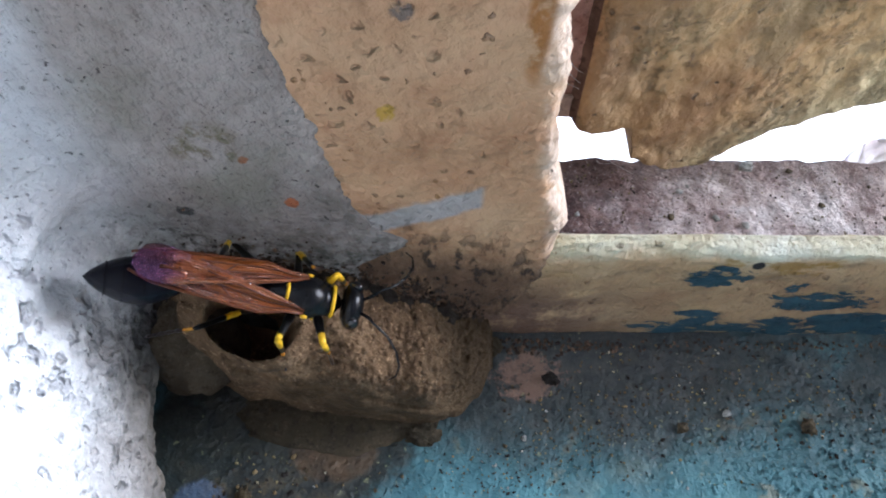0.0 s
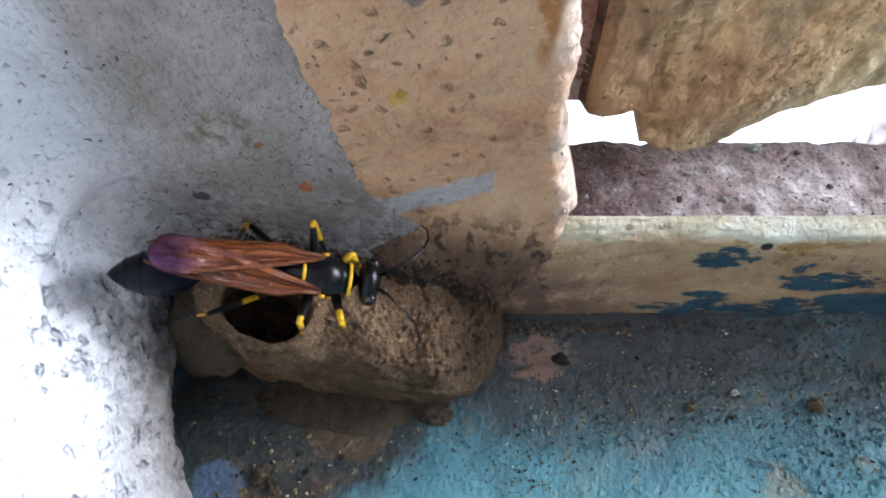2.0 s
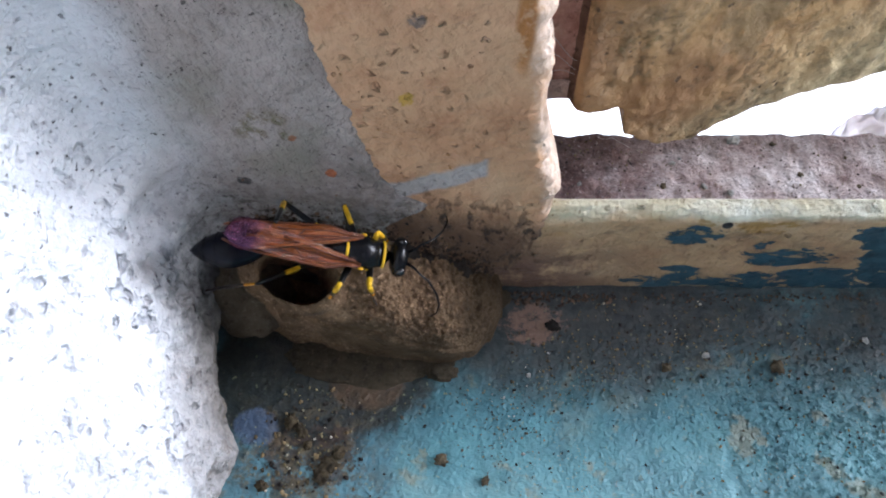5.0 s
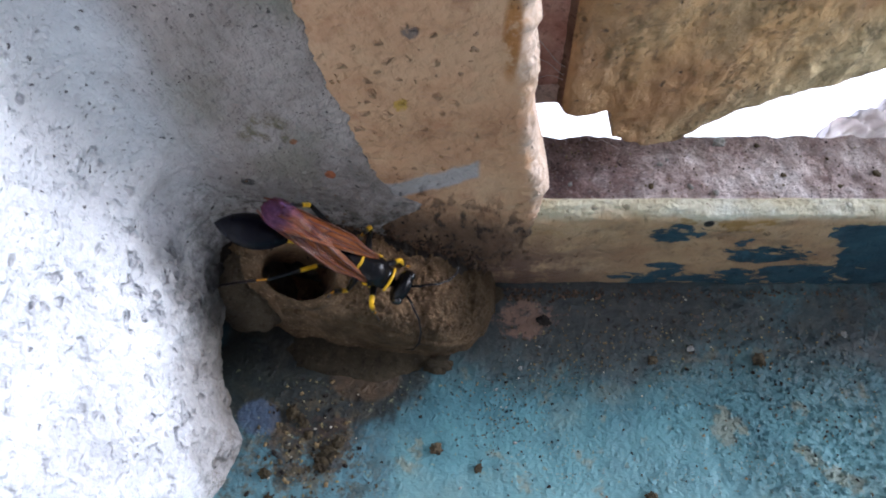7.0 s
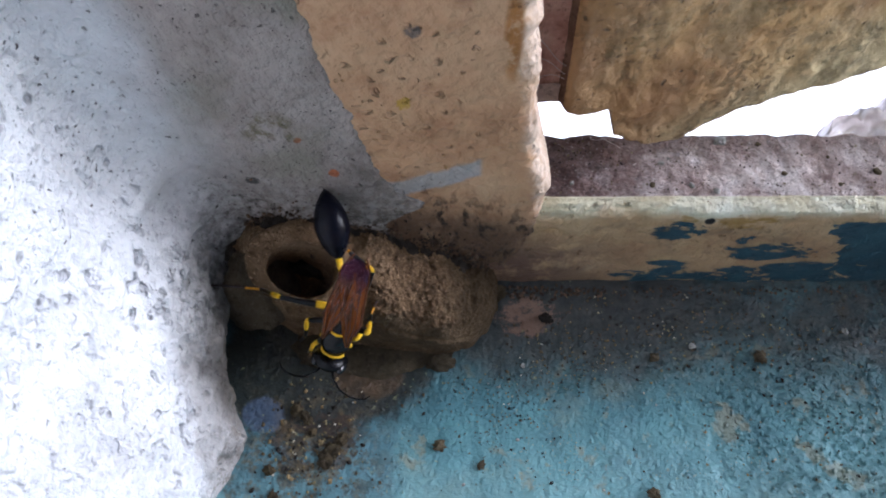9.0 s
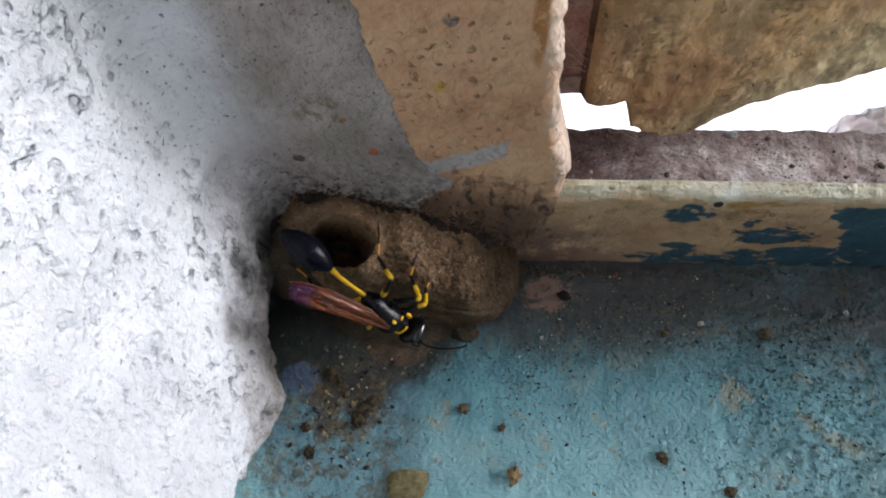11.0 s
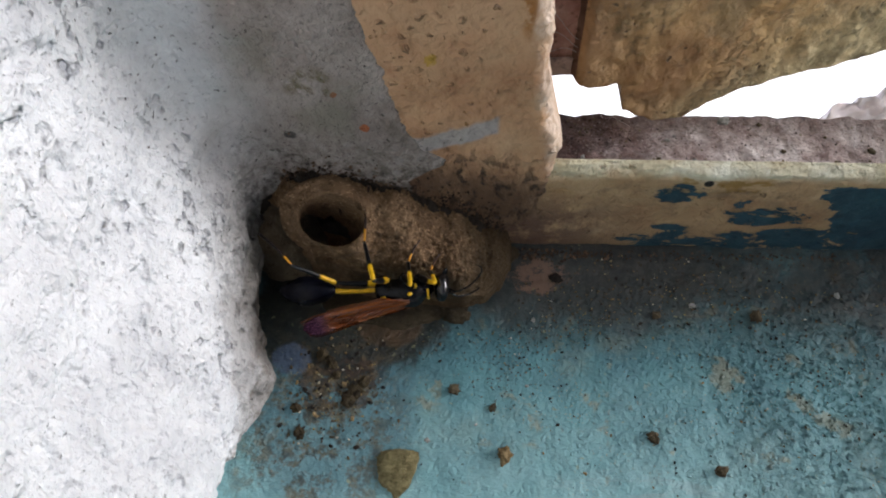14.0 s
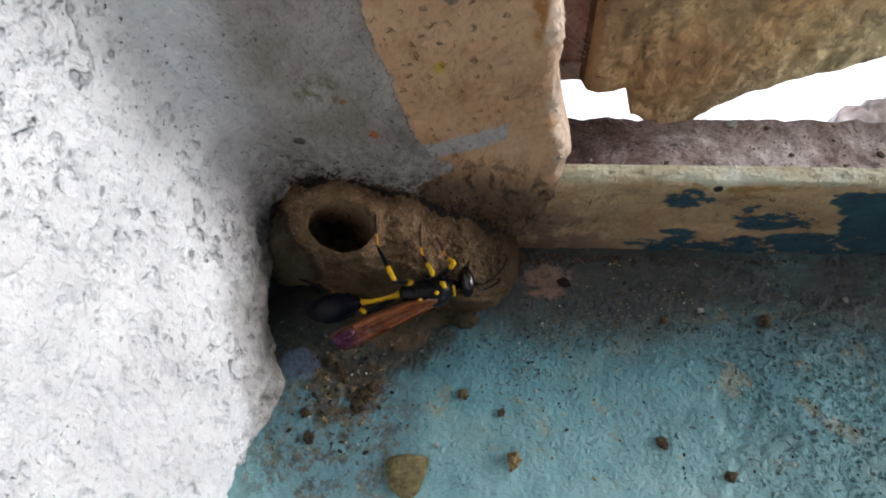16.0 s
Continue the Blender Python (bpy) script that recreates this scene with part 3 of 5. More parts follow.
OLD_MUD = mud_material("older_olive_mud", (0.042, 0.032, 0.017), (0.085, 0.066, 0.036), (0.135, 0.105, 0.062), 0.25)
EDGE = mud_material("red_brown_wood_edge", (0.11, 0.06, 0.045), (0.20, 0.115, 0.085), (0.30, 0.19, 0.145), 0.1)
OLD_CELL = mud_material("grey_olive_mud", (0.09, 0.068, 0.040), (0.17, 0.130, 0.080), (0.24, 0.188, 0.125), 0.25)
DARK_MUD = mud_material("damp_dark_mud", (0.02, 0.015, 0.01), (0.045, 0.035, 0.025), (0.075, 0.06, 0.045), 0.15)
ROOM = plain_wall_material("room_wall_paint", (0.50, 0.49, 0.47), (0.60, 0.585, 0.56))
YARD = plain_wall_material("pale_sunlit_cement", (0.66, 0.58, 0.60), (0.92, 0.90, 0.91), 2.6)

# ---- setting ----
WALL_Y = 1.52          # room-side face of the window frame and of the plaster beside it


def sill_top(x, y):
    z = 0.02 * fbm(x, y, 0, 1.1) + 0.012 * fbm(x, y, 3, 4.0)
    z += smooth(0.5, 2.5, x) * smooth(0.9, -0.5, y) * 0.03 * fbm(x, y, 7, 4.5, 5)
    z += 0.10 * smooth(1.05, 1.62, y)
    return z


xs = [-6.0] + spaced(-4.4, 5.2, 300) + [9.0, 20.0, 45.0]
ys = [-14.0, -9.0, -6.0] + spaced(-3.6, 1.75, 170)
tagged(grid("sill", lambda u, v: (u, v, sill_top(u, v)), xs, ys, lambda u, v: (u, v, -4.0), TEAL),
       "worn teal painted window sill with dust, grit, brown stains and shade in its colour", "window sill", kind="structure")


def left_wall_x(y, z):
    """The plaster reveal's face: it leans back as it rises and swells out over the sill."""
    x = curve_at([(0.0, -3.72), (0.8, -3.84), (1.7, -4.02), (2.4, -4.26), (3.1, -4.42), (4.4, -4.52), (12.0, -5.0)], z)
    foot = curve_at([(-3.0, -4.35), (-1.7, -4.12), (-1.1, -3.90), (-0.75, -3.74), (-0.45, -3.66), (0.0, -3.84), (0.35, -4.0), (0.75, -4.18), (1.5, -4.3)], y)
    x += (foot - x) * smooth(0.9, 0.0, z)
    pocks = smooth(0.05, 0.45, fbm(y, z, 12, 4.2, 3))
    return x + 0.05 * fbm(y, z, 5, 0.9) + 0.04 * fbm(y, z, 1, 3.2, 4) - 0.055 * pocks + 0.012 * fbm(y, z, 8, 11.0, 3)


def paint_edge(z):
    """How far the plaster's skim reaches over the post, by height."""
    x = curve_at([(0.0, -2.3), (1.5, -2.0), (1.9, -1.62), (2.15, -1.85), (2.4, -1.97), (2.8, -2.08), (3.2, -2.13), (3.8, -2.30), (4.2, -2.35), (5.0, -2.5), (9, -3.0)], z)
    return x + 0.05 * fbm(z, 2.0, 0, 2.5) + 0.03 * fbm(z, 5.0, 0, 9.0)


def plaster_face(s, z):
    """Along the reveal towards the window (s < 0), round the corner and on over the frame (s > 0)."""
    r = 0.5
    cx, cy = left_wall_x(WALL_Y - r, z) + r, WALL_Y - r
    if s < -r:
        y = cy + (s + r)
        return (left_wall_x(y, z), y, z)
    if s < r:
        a = (s + r) / (2 * r) * math.pi / 2
        return (cx - r * math.cos(a), cy + r * math.sin(a), z)
    end = paint_edge(z)
    k = (s - r) / 1.0
    return (cx + (end - cx) * k, WALL_Y - 0.055 * smooth(0.0, 0.4, k) + 0.012 * fbm(cx + (end - cx) * k, z, 2, 3.0) + 0.06 * smooth(0.95, 1.0, k), z)


ss = [-16.0, -11.0, -8.0, -6.0] + spaced(-5.0, -0.5, 240) + spaced(-0.45, 0.45, 24) + spaced(0.5, 1.5, 60)
zs = [-0.3] + spaced(-0.05, 6.2, 300) + [7.0, 9.0, 13.0, 20.0, 40.0, 110.0]
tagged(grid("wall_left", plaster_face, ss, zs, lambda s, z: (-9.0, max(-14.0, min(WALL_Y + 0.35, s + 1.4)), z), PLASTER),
       "rough white plastered window reveal with grime, mould dots and shade in its colour", "wall", kind="structure")


def post_right(z):
    return curve_at([(0.7, -0.62), (1.1, -0.56), (1.35, -0.46), (2.1, -0.40), (2.7, -0.55), (3.3, -0.62), (5.0, -0.72)], z) + 0.03 * fbm(z, 0, 4, 2.6) + 0.035 * fbm(z, 0, 9, 7.0)


def post_face(u, z):
    """Across the post's face (u from 0 to 1), then round its right arris to its side."""
    r = 0.16
    xr, y0 = post_right(z), WALL_Y - 0.035 * smooth(0.5, 1.2, z)
    if u < 1:
        x = -5.0 + (xr - r + 5.0) * u
        return (x, y0 + 0.015 * fbm(x, z, 8, 2.0) + 0.06 * smooth(-2.2, -3.2, x), z)
    if u < 2:
        a = (u - 1) * math.pi / 2
        return (xr - r + r * math.sin(a) + 0.015 * fbm(a, z, 1, 5), y0 + r - r * math.cos(a), z)
    return (xr - 0.10 * smooth(2, 3, u), y0 + r + (2.99 - y0 - r) * (u - 2), z)


us = spaced(0, 0.6, 16) + spaced(0.62, 0.99, 70) + spaced(1.0, 2.0, 14) + spaced(2.1, 3.0, 10)
zs = spaced(0.62, 6.0, 200) + [8.0, 12.0, 25.0, 60.0, 110.0]
tagged(grid("window_post", post_face, us, zs, lambda u, z: (-6.0, min(2.99, 1.9 + u * 0.2), z), CREAM),
       "cream painted window frame post with rust specks and drips", "window frame", kind="structure")

RAIL_PROFILE = [(1.62, -0.02), (1.56, 0.12), (1.54, 0.4), (1.53, 0.8), (1.51, 1.2), (1.50, 1.44), (1.51, 1.58), (1.54, 1.67), (1.60, 1.73), (1.67, 1.74), (1.73, 1.67), (1.77, 1.4), (1.79, 0.5), (1.80, -0.3)]


def rail_face(x, k):
    i = min(int(k), len(RAIL_PROFILE) - 2)
    f = k - i
    (ya, za), (yb, zb) = RAIL_PROFILE[i], RAIL_PROFILE[i + 1]
    y, z = ya + (yb - ya) * f, za + (zb - za) * f
    n = 0.03 * fbm(x, k * 0.3, 6, 1.2) + 0.012 * fbm(x, k * 0.3, 2, 5.0)
    # it is let into the post
    y += 0.12 * smooth(-0.5, -0.8, x) * smooth(0.6, 0.9, z)
    return (x, y - n, z + n * smooth(4, 8, k))


xs = [-5.0] + spaced(-1.6, 5.2, 260) + [9.0, 20.0, 45.0]
tagged(grid("window_rail", rail_face, xs, spaced(0, len(RAIL_PROFILE) - 1, 90), lambda x, k: (x, 1.7, max(-0.3, min(1.4, k * 0.15 - 0.3))), RAIL),
       "rounded bottom rail of the window frame, cream paint flaking off blue", "window frame", kind="structure")


def ledge_end(x):
    return 3.87 + 0.05 * fbm(x, 0, 3, 2.4, 6)


def ledge_top(x, k):
    y = 1.81 + (ledge_end(x) - 1.81) * k
    return (x, y, 0.05 + 0.04 * fbm(x, y, 4, 1.3) + 0.03 * fbm(x, y, 9, 4.0, 5) - 0.10 * smooth(0.985, 1.0, k))


xs = [-9.0, -3.0] + spaced(-1.2, 6.5, 260) + [10.0, 20.0, 45.0]
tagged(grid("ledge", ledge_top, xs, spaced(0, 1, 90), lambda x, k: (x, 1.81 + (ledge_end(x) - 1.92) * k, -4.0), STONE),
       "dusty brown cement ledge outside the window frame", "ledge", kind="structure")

# the outer jamb that the sash hangs on, with a paler foot
def jamb_face(u, z):
    x = -6.0 + 6.1 * u
    return (x + 0.03 * fbm(z, u, 1, 3), 3.02 + 0.02 * fbm(x, z, 5, 2), z)


def jamb_foot(u, z):
    x = -6.0 + 6.05 * u
    return (x, 2.99 + 0.02 * fbm(x, z, 5, 2) + 0.05 * smooth(1.72, 1.64, z), z + 0.03 * fbm(x, 0, 4, 3.0))


tagged(grid("window_jamb", jamb_face, spaced(0, 1, 40), spaced(1.96, 6.0, 60) + [12.0, 40.0, 110.0], lambda u, z: (-6.0 + 6.1 * u, 4.6, z), JAMB),
       "reddish brown outer window jamb, cobwebbed", "window frame", kind="structure")
tagged(grid("jamb_foot", jamb_foot, spaced(0, 1, 90), spaced(1.64, 1.95, 14), lambda u, z: (-6.0 + 6.05 * u, 4.6, z), FOOT),
       "pale pinkish foot of the outer window jamb", "window frame", kind="structure")

# walls that close the place, unseen; their tone and gaps tune the fill light
for name, a, b, mat in (("wall_below", (-60, 1.0, -90), (110, 5.9, -4.2), ROOM), ("wall_right", (45.2, 1.6, -0.2), (110, 2.9, 110), PLASTER),
                        ("wall_above", (-60, 1.5, 110.2), (110, 13, 170), ROOM), ("wall_far_left", (-120, 3.05, -5), (-6.2, 13, 110), ROOM),
                        ("wall_back", (-200, -320, -90), (250, -310, 170), ROOM), ("wall_west", (-200, -310, -90), (-190, 3, 170), ROOM),
                        ("floor", (-200, -310, -95), (250, 0.9, -90.2), ROOM), ("ceiling", (-200, -310, 170.2), (95, 13, 180), ROOM)):
    tagged(box(name, a, b, mat), "plain painted room surface in shade", "wall", kind="structure")
# a glowing plane stands in for the overexposed ground outdoors
glare = Mat("bright_outdoors")
glare.b.inputs["Emission Color"].default_value, glare.b.inputs["Emission Strength"].default_value = (1.0, 0.99, 1.0, 1), 1.6
tagged(box("backdrop", (-60000, 13.2, -95), (60000, 60000, -90), glare.done((0.6, 0.6, 0.6))), "pale hazy glare of the yard outdoors", "backdrop", kind="structure")


# rough pale cement below the ledge's outer edge
bm = bmesh.new()
bmesh.ops.create_grid(bm, x_segments=90, y_segments=50, size=0.5)
for v in bm.verts:
    k = v.co.y + 0.5
    x = 2.5 + 9.6 * (v.co.x + 0.5)
    y = 3.78 + k * (0.22 + 1.45 * smooth(3.2, 5.4, x) + 0.30 * fbm(x, 1, 3, 2.6, 6))
    v.co = V(x, y, -0.40 - 0.30 * (x - 3.4) + 0.20 * fbm(x, y, 3, 1.8) + 0.16 * fbm(x, y, 6, 5.0) - 0.5 * smooth(0.85, 1, k))
bmesh.ops.solidify(bm, geom=list(bm.faces), thickness=0.02)
tagged(part("outer_ledge", bm, YARD), "rough pale cement outside below the ledge", "ledge", kind="structure")


def sash_y(x):
    return 2.90 + 0.30 * x


def sash_bottom(x):
    z = curve_at([(-0.32, 2.10), (-0.27, 1.88), (-0.18, 1.72), (-0.06, 1.61), (0.1, 1.54), (0.26, 1.51), (0.40, 1.53), (0.445, 1.50), (0.50, 1.25), (0.57, 0.99), (0.84, 0.81), (1.1, 0.64), (1.45, 0.57), (1.57, 0.66), (1.79, 0.76), (2.25, 0.88), (2.84, 0.96), (4.1, 1.03)], x)
    return z - 0.06 + 0.02 * fbm(x, 0, 2, 2.5)


def sash_face(x, k):
    z = sash_bottom(x) + (4.3 - sash_bottom(x)) * k
    edge = 0.05 * (1 - smooth(0.0, 0.02, k)) + 0.34 * (1 - math.sqrt(1 - (1 - smooth(-0.32, 0.10, x)) ** 2)) + 0.10 * (1 - smooth(-0.32, -0.10, x))
    return (x, sash_y(x) + edge + 0.05 * fbm(x, z, 3, 1.0) + 0.02 * fbm(x, z, 8, 4.0), z)


sash = tagged(new("window_sash"), "weathered cream wooden bottom rail of a window sash, ajar", "window sash")
sash.location = V(1.0, 3.2, 0.8)
for name, xs, paint in (("stile_edge", spaced(-0.32, -0.14, 22), EDGE), ("bottom_rail", spaced(-0.14, 6.5, 300) + [10.0, 20.0, 34.0], SASH)):
    ob = grid(name, sash_face, xs, [k ** 1.4 for k in spaced(0, 1, 110)], lambda x, k: (x - 0.2, sash_y(x) + 1.3, 1.5 + 2.8 * k), paint)
    ob.parent, ob.matrix_parent_inverse = sash, Matrix.Translation(-sash.location)


# ---- mud nest ----
def nest_ay(x):
    return curve_at([(-3.95, 0.15), (-3.75, 0.38), (-3.45, 0.58), (-3.1, 0.77), (-2.6, 0.91), (-2.0, 0.99), (-1.55, 1.03), (-1.2, 0.93), (-1.0, 0.74), (-0.85, 0.40)], x)


def nest_az(x):
    return curve_at([(-3.95, 0.7), (-3.75, 1.25), (-3.4, 1.58), (-2.9, 1.64), (-2.3, 1.42), (-1.6, 0.98), (-1.1, 0.62), (-0.92, 0.46), (-0.85, 0.22)], x)


HOLE = Vector((-2.88, 1.06, 1.36))
AXIS = Vector((-0.15, -0.62, 0.77)).normalized()
TUNNEL = Vector((0.26, -0.30, 0.92))          # the way out of the open cell


def nest_face(x, k):
    """The nest's outside: a flat top that sheds to a steep front, with a thick collar about the open cell."""
    a = k * math.pi / 2
    c, s = math.cos(a) ** 0.68, math.sin(a) ** 0.72
    p = Vector((x, WALL_Y - nest_ay(x) * c * (0.86 + 0.12 * smooth(0, 0.3, k)), nest_az(x) * s))
    n = Vector((0, -c, s))
    rings = math.sin(x * 9 + 2.5 * k + fbm(x, k, 1, 1.5))
    crust = smooth(0.35, 0.5, k) * smooth(-2.75, -2.5, x)
    p += n * (0.04 * fbm(x, k * 2, 5, 1.6) + 0.014 * fbm(x, k * 2, 2, 7.0, 5) + 0.008 * rings)
    p += n * ((0.010 + 0.016 * crust) * fbm(p.x, p.y, p.z, 13.0, 4) + 0.026 * crust * fbm(p.x, p.y, p.z + 5, 24.0, 3))
    # the seam where fresh mud was laid on the older front
    p -= n * 0.035 * (1 - smooth(0.0, 0.035, abs(k - 0.30 - 0.05 * fbm(x, 0, 6, 2.0)))) * smooth(-3.7, -3.3, x)
    d = p - HOLE
    d -= AXIS * d.dot(AXIS)
    d = Vector((d.x / 1.2, d.y / 0.94, d.z / 0.94))
    r = d.length * (1 + 0.05 * fbm(d.x, d.z, 3, 3.0))
    o = (d + Vector((0.09, 0, 0))).length * (1 + 0.07 * fbm(d.x, d.z, 8, 3.0))
    collar = smooth(0.53, 0.46, o) * smooth(0.36, 0.26, d.x)
    return p + AXIS * (0.13 * collar + 0.02 * (1 - smooth(0.0, 0.05, abs(r - 0.34)))) - TUNNEL * (1.38 * smooth(0.318, 0.300, r))


def hug(ob, thing):
    ob.parent, ob.matrix_parent_inverse = thing, Matrix.Translation(-thing.location)
    return ob


nest = tagged(new("mud_nest"), "brown mud wasp nest with an open cell in the sill's corner", "wasp nest")
nest.location = V(-2.4, 1.0, 0)
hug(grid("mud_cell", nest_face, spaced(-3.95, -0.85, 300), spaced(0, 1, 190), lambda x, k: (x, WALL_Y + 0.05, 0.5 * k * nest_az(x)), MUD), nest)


def mound(name, centre, radii, material, rough=0.1, seed=0.0, rim=0.0, nu=70, nv=28):
    """A half-buried lump with a ragged outline; the half below the support is left off."""
    bm = bmesh.new()
    rows = []
    for j in range(nv + 1):
        lat = math.pi / 2 * j / nv
        ring = []
        for i in range(nu):
            lon = 2 * math.pi * i / nu
            d = Vector((math.cos(lon) * math.cos(lat), math.sin(lon) * math.cos(lat), math.sin(lat)))
            k = 1 + rough * fbm(d.x + seed, d.y, d.z, 1.6) + 0.5 * rough * fbm(d.x + seed, d.y, d.z, 5.0, 5) + rim * math.cos(lat) ** 3 * fbm(d.x, d.y + seed, 0, 3.0, 5)
            ring.append(bm.verts.new(V(*(c + r * q * k for c, r, q in zip(centre, radii, d)))))
        rows.append(ring)
    for a, b in zip(rows, rows[1:]):
        for i in range(nu):
            bm.faces.new((a[i], a[(i + 1) % nu], b[(i + 1) % nu], b[i]))
    bm.faces.new(rows[0][::-1])
    bm.faces.new(rows[-1])
    return part(name, bm, material)


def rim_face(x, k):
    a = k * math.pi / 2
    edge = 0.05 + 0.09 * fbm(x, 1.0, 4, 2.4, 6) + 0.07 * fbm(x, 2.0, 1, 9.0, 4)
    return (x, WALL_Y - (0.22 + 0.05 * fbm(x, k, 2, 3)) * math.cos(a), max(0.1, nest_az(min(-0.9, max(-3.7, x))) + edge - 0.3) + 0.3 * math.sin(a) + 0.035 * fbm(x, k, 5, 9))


# thin dark sheet along the nest's upper edge, standing in for its crack
hug(grid("damp_rim", rim_face, spaced(-4.05, -1.0, 260), spaced(0, 1, 18), lambda x, k: (x, WALL_Y + 0.06, 0.2), DARK_MUD), nest)
hug(mound("old_cell", (-3.62, 1.22, 0.34), (0.46, 0.44, 0.88), OLD_CELL, 0.12, 2.0), nest)
hug(mound("mud_apron", (-2.35, 0.70, -0.02), (0.95, 0.34, 0.09), OLD_MUD, 0.12, 5.0, 0.05), nest)
hug(mound("mud_toe", (-1.02, 1.42, -0.02), (0.30, 0.13, 0.24), OLD_MUD, 0.12, 12.0, 0.15), nest)
hug(mound("mud_crumb", (-1.52, 0.52, 0.0), (0.17, 0.10, 0.10), OLD_MUD, 0.35, 15.0, 0.3, 30, 10), nest)


# ---- grit on the sill ----
def lump(size, seed, flat=0.7, seg=10, rough=0.35):
    """A crumb about the origin, sunk a little, in metres."""
    bm = bmesh.new()
    bmesh.ops.create_icosphere(bm, subdivisions=2 if seg < 12 else 4, radius=1)
    for v in bm.verts:
        k = 1 + rough * fbm(v.co.x + seed, v.co.y, v.co.z, 1.3) + 0.5 * rough * fbm(v.co.x + seed, v.co.y, v.co.z, 4.0)
        v.co = Vector((v.co.x * size[0], v.co.y * size[1], v.co.z * size[2] * flat)) * k * S
    return bm


def crumb_material(name, a, b):
    m = Mat(name)
    return m.done(m.ramp(m.noise(12, 4, 0.7), (0.35, a), (0.65, b)), 0.9, m.bump(m.noise(30, 4, 0.7), 0.03), spec=0.25)


EARTH = crumb_material("earth_crumb", (0.05, 0.04, 0.025), (0.15, 0.12, 0.07))
TAN = crumb_material("tan_crumb", (0.16, 0.11, 0.05), (0.32, 0.24, 0.12))
DARK = crumb_material("dark_crumb", (0.012, 0.01, 0.009), (0.03, 0.025, 0.02))
PALE = crumb_material("pale_grain", (0.25, 0.25, 0.23), (0.45, 0.46, 0.43))
CLAY = crumb_material("olive_clay", (0.10, 0.085, 0.035), (0.26, 0.225, 0.11))


def placed(name, bm, material, x, y, z, turn, label, category, group=""):
    ob = new(name, mesh_of(name, finish(bm), material))
    ob.matrix_world = Matrix.Translation(V(x, y, z)) @ pose(0, 0, 0, 0, 0, turn)
    return tagged(ob, label, category, group)


# the flat flake of clay that lies on the teal paint
bm = lump((0.21, 0.31, 0.11), 3.0, 0.5, 16, 0.22)
for v in bm.verts:
    v.co.x *= 1 + 0.9 * v.co.y / S
    if v.co.y > 0.17 * S:
        v.co.y = 0.17 * S + (v.co.y - 0.17 * S) * 0.3
placed("clay_flake", bm, CLAY, -2.12, -1.38, sill_top(-2.12, -1.38) + 0.035, 4, "thick olive-brown flake of dried clay on the sill", "clay flake")
NAMED = [
    ("crumb", EARTH, -1.51, -0.44, 0.050, "small brown crumb of earth on the teal sill"),
    ("crumb", EARTH, -1.06, -0.64, 0.035, "small brown crumb of earth on the teal sill"),
    ("crumb", TAN, -0.92, -1.20, 0.065, "tan crumb of dried mud on the teal sill"),
    ("crumb", EARTH, 0.76, -0.93, 0.055, "small brown crumb of earth on the teal sill"),
    ("crumb", EARTH, 1.46, -1.28, 0.050, "small brown crumb of earth on the teal sill"),
    ("pebble", EARTH, 0.95, 0.62, 0.042, "reddish brown pebble on the dusty sill"),
    ("pebble", EARTH, 2.15, 0.62, 0.06, "reddish brown pebble on the dusty sill"),
    ("seed", DARK, -0.27, 1.09, 0.055, "small black seed beside a tan stain"),
    ("grain", PALE, 1.40, 0.76, 0.032, "pale glassy grain on the dusty sill"),
    ("grain", PALE, -0.57, 0.50, 0.02, "pale glassy grain on the teal sill"),
    ("grain", PALE, 3.20, 0.95, 0.028, "pale glassy grain on the dusty sill"),
    ("grain", PALE, -1.80, -1.05, 0.022, "pale glassy grain on the teal sill"),
]
for i, (name, mat, x, y, r, label) in enumerate(NAMED):
    placed(name, lump((r * 1.25, r, r), i * 3.1, 0.8, 16, 0.65), mat, x, y, sill_top(x, y) + r * 0.45, i * 47, label, name, "grit on the sill")
# pebbles and a chip of cement on the ledge outside
rng = random.Random(23)
placed("cement_chip", lump((0.09, 0.06, 0.045), 4.2, 0.8, 16, 0.4), PALE, 2.2, 3.72, ledge_top(2.2, 0.92)[2] + 0.02, 20, "pale flat chip of cement on the ledge's edge", "cement chip")
for i in range(24):
    x, k = rng.uniform(-0.3, 5.2), rng.uniform(0.06, 0.97)
    r = rng.uniform(0.014, 0.045)
    p = ledge_top(x, k)
    placed("pebble", lump((r * 1.3, r, r * 0.8), 60 + i * 1.9, 0.8, 10, 0.5), (EARTH, PALE, DARK, EARTH)[i % 4], p[0], p[1], p[2] + r * 0.25, i * 53, "small earthy pebble on the dusty cement ledge", "pebble", "pebbles on the ledge")
# clots of old mud and frass in the corner
CLOT = crumb_material("dark_olive_clot", (0.022, 0.017, 0.01), (0.085, 0.065, 0.033))
for i, (x, y, a, b) in enumerate(((-2.68, -0.49, 0.10, 0.07), (-2.76, -0.61, 0.07, 0.08), (-3.14, -0.05, 0.08, 0.06), (-3.01, -0.14, 0.08, 0.05), (-2.60, -0.38, 0.06, 0.07), (-3.36, -0.72, 0.06, 0.05), (-3.28, -1.02, 0.06, 0.07), (-2.93, -0.30, 0.05, 0.04))):
    placed("dirt_clot", lump((a, b, 0.05), 21 + i * 2.3, 0.8, 16, 0.5), CLOT, x, y, sill_top(x, y) + 0.01, 37 * i, "ragged clot of olive-brown dirt in the sill's corner", "dirt clot", "clots in the corner")
rng = random.Random(5)
shapes = {}
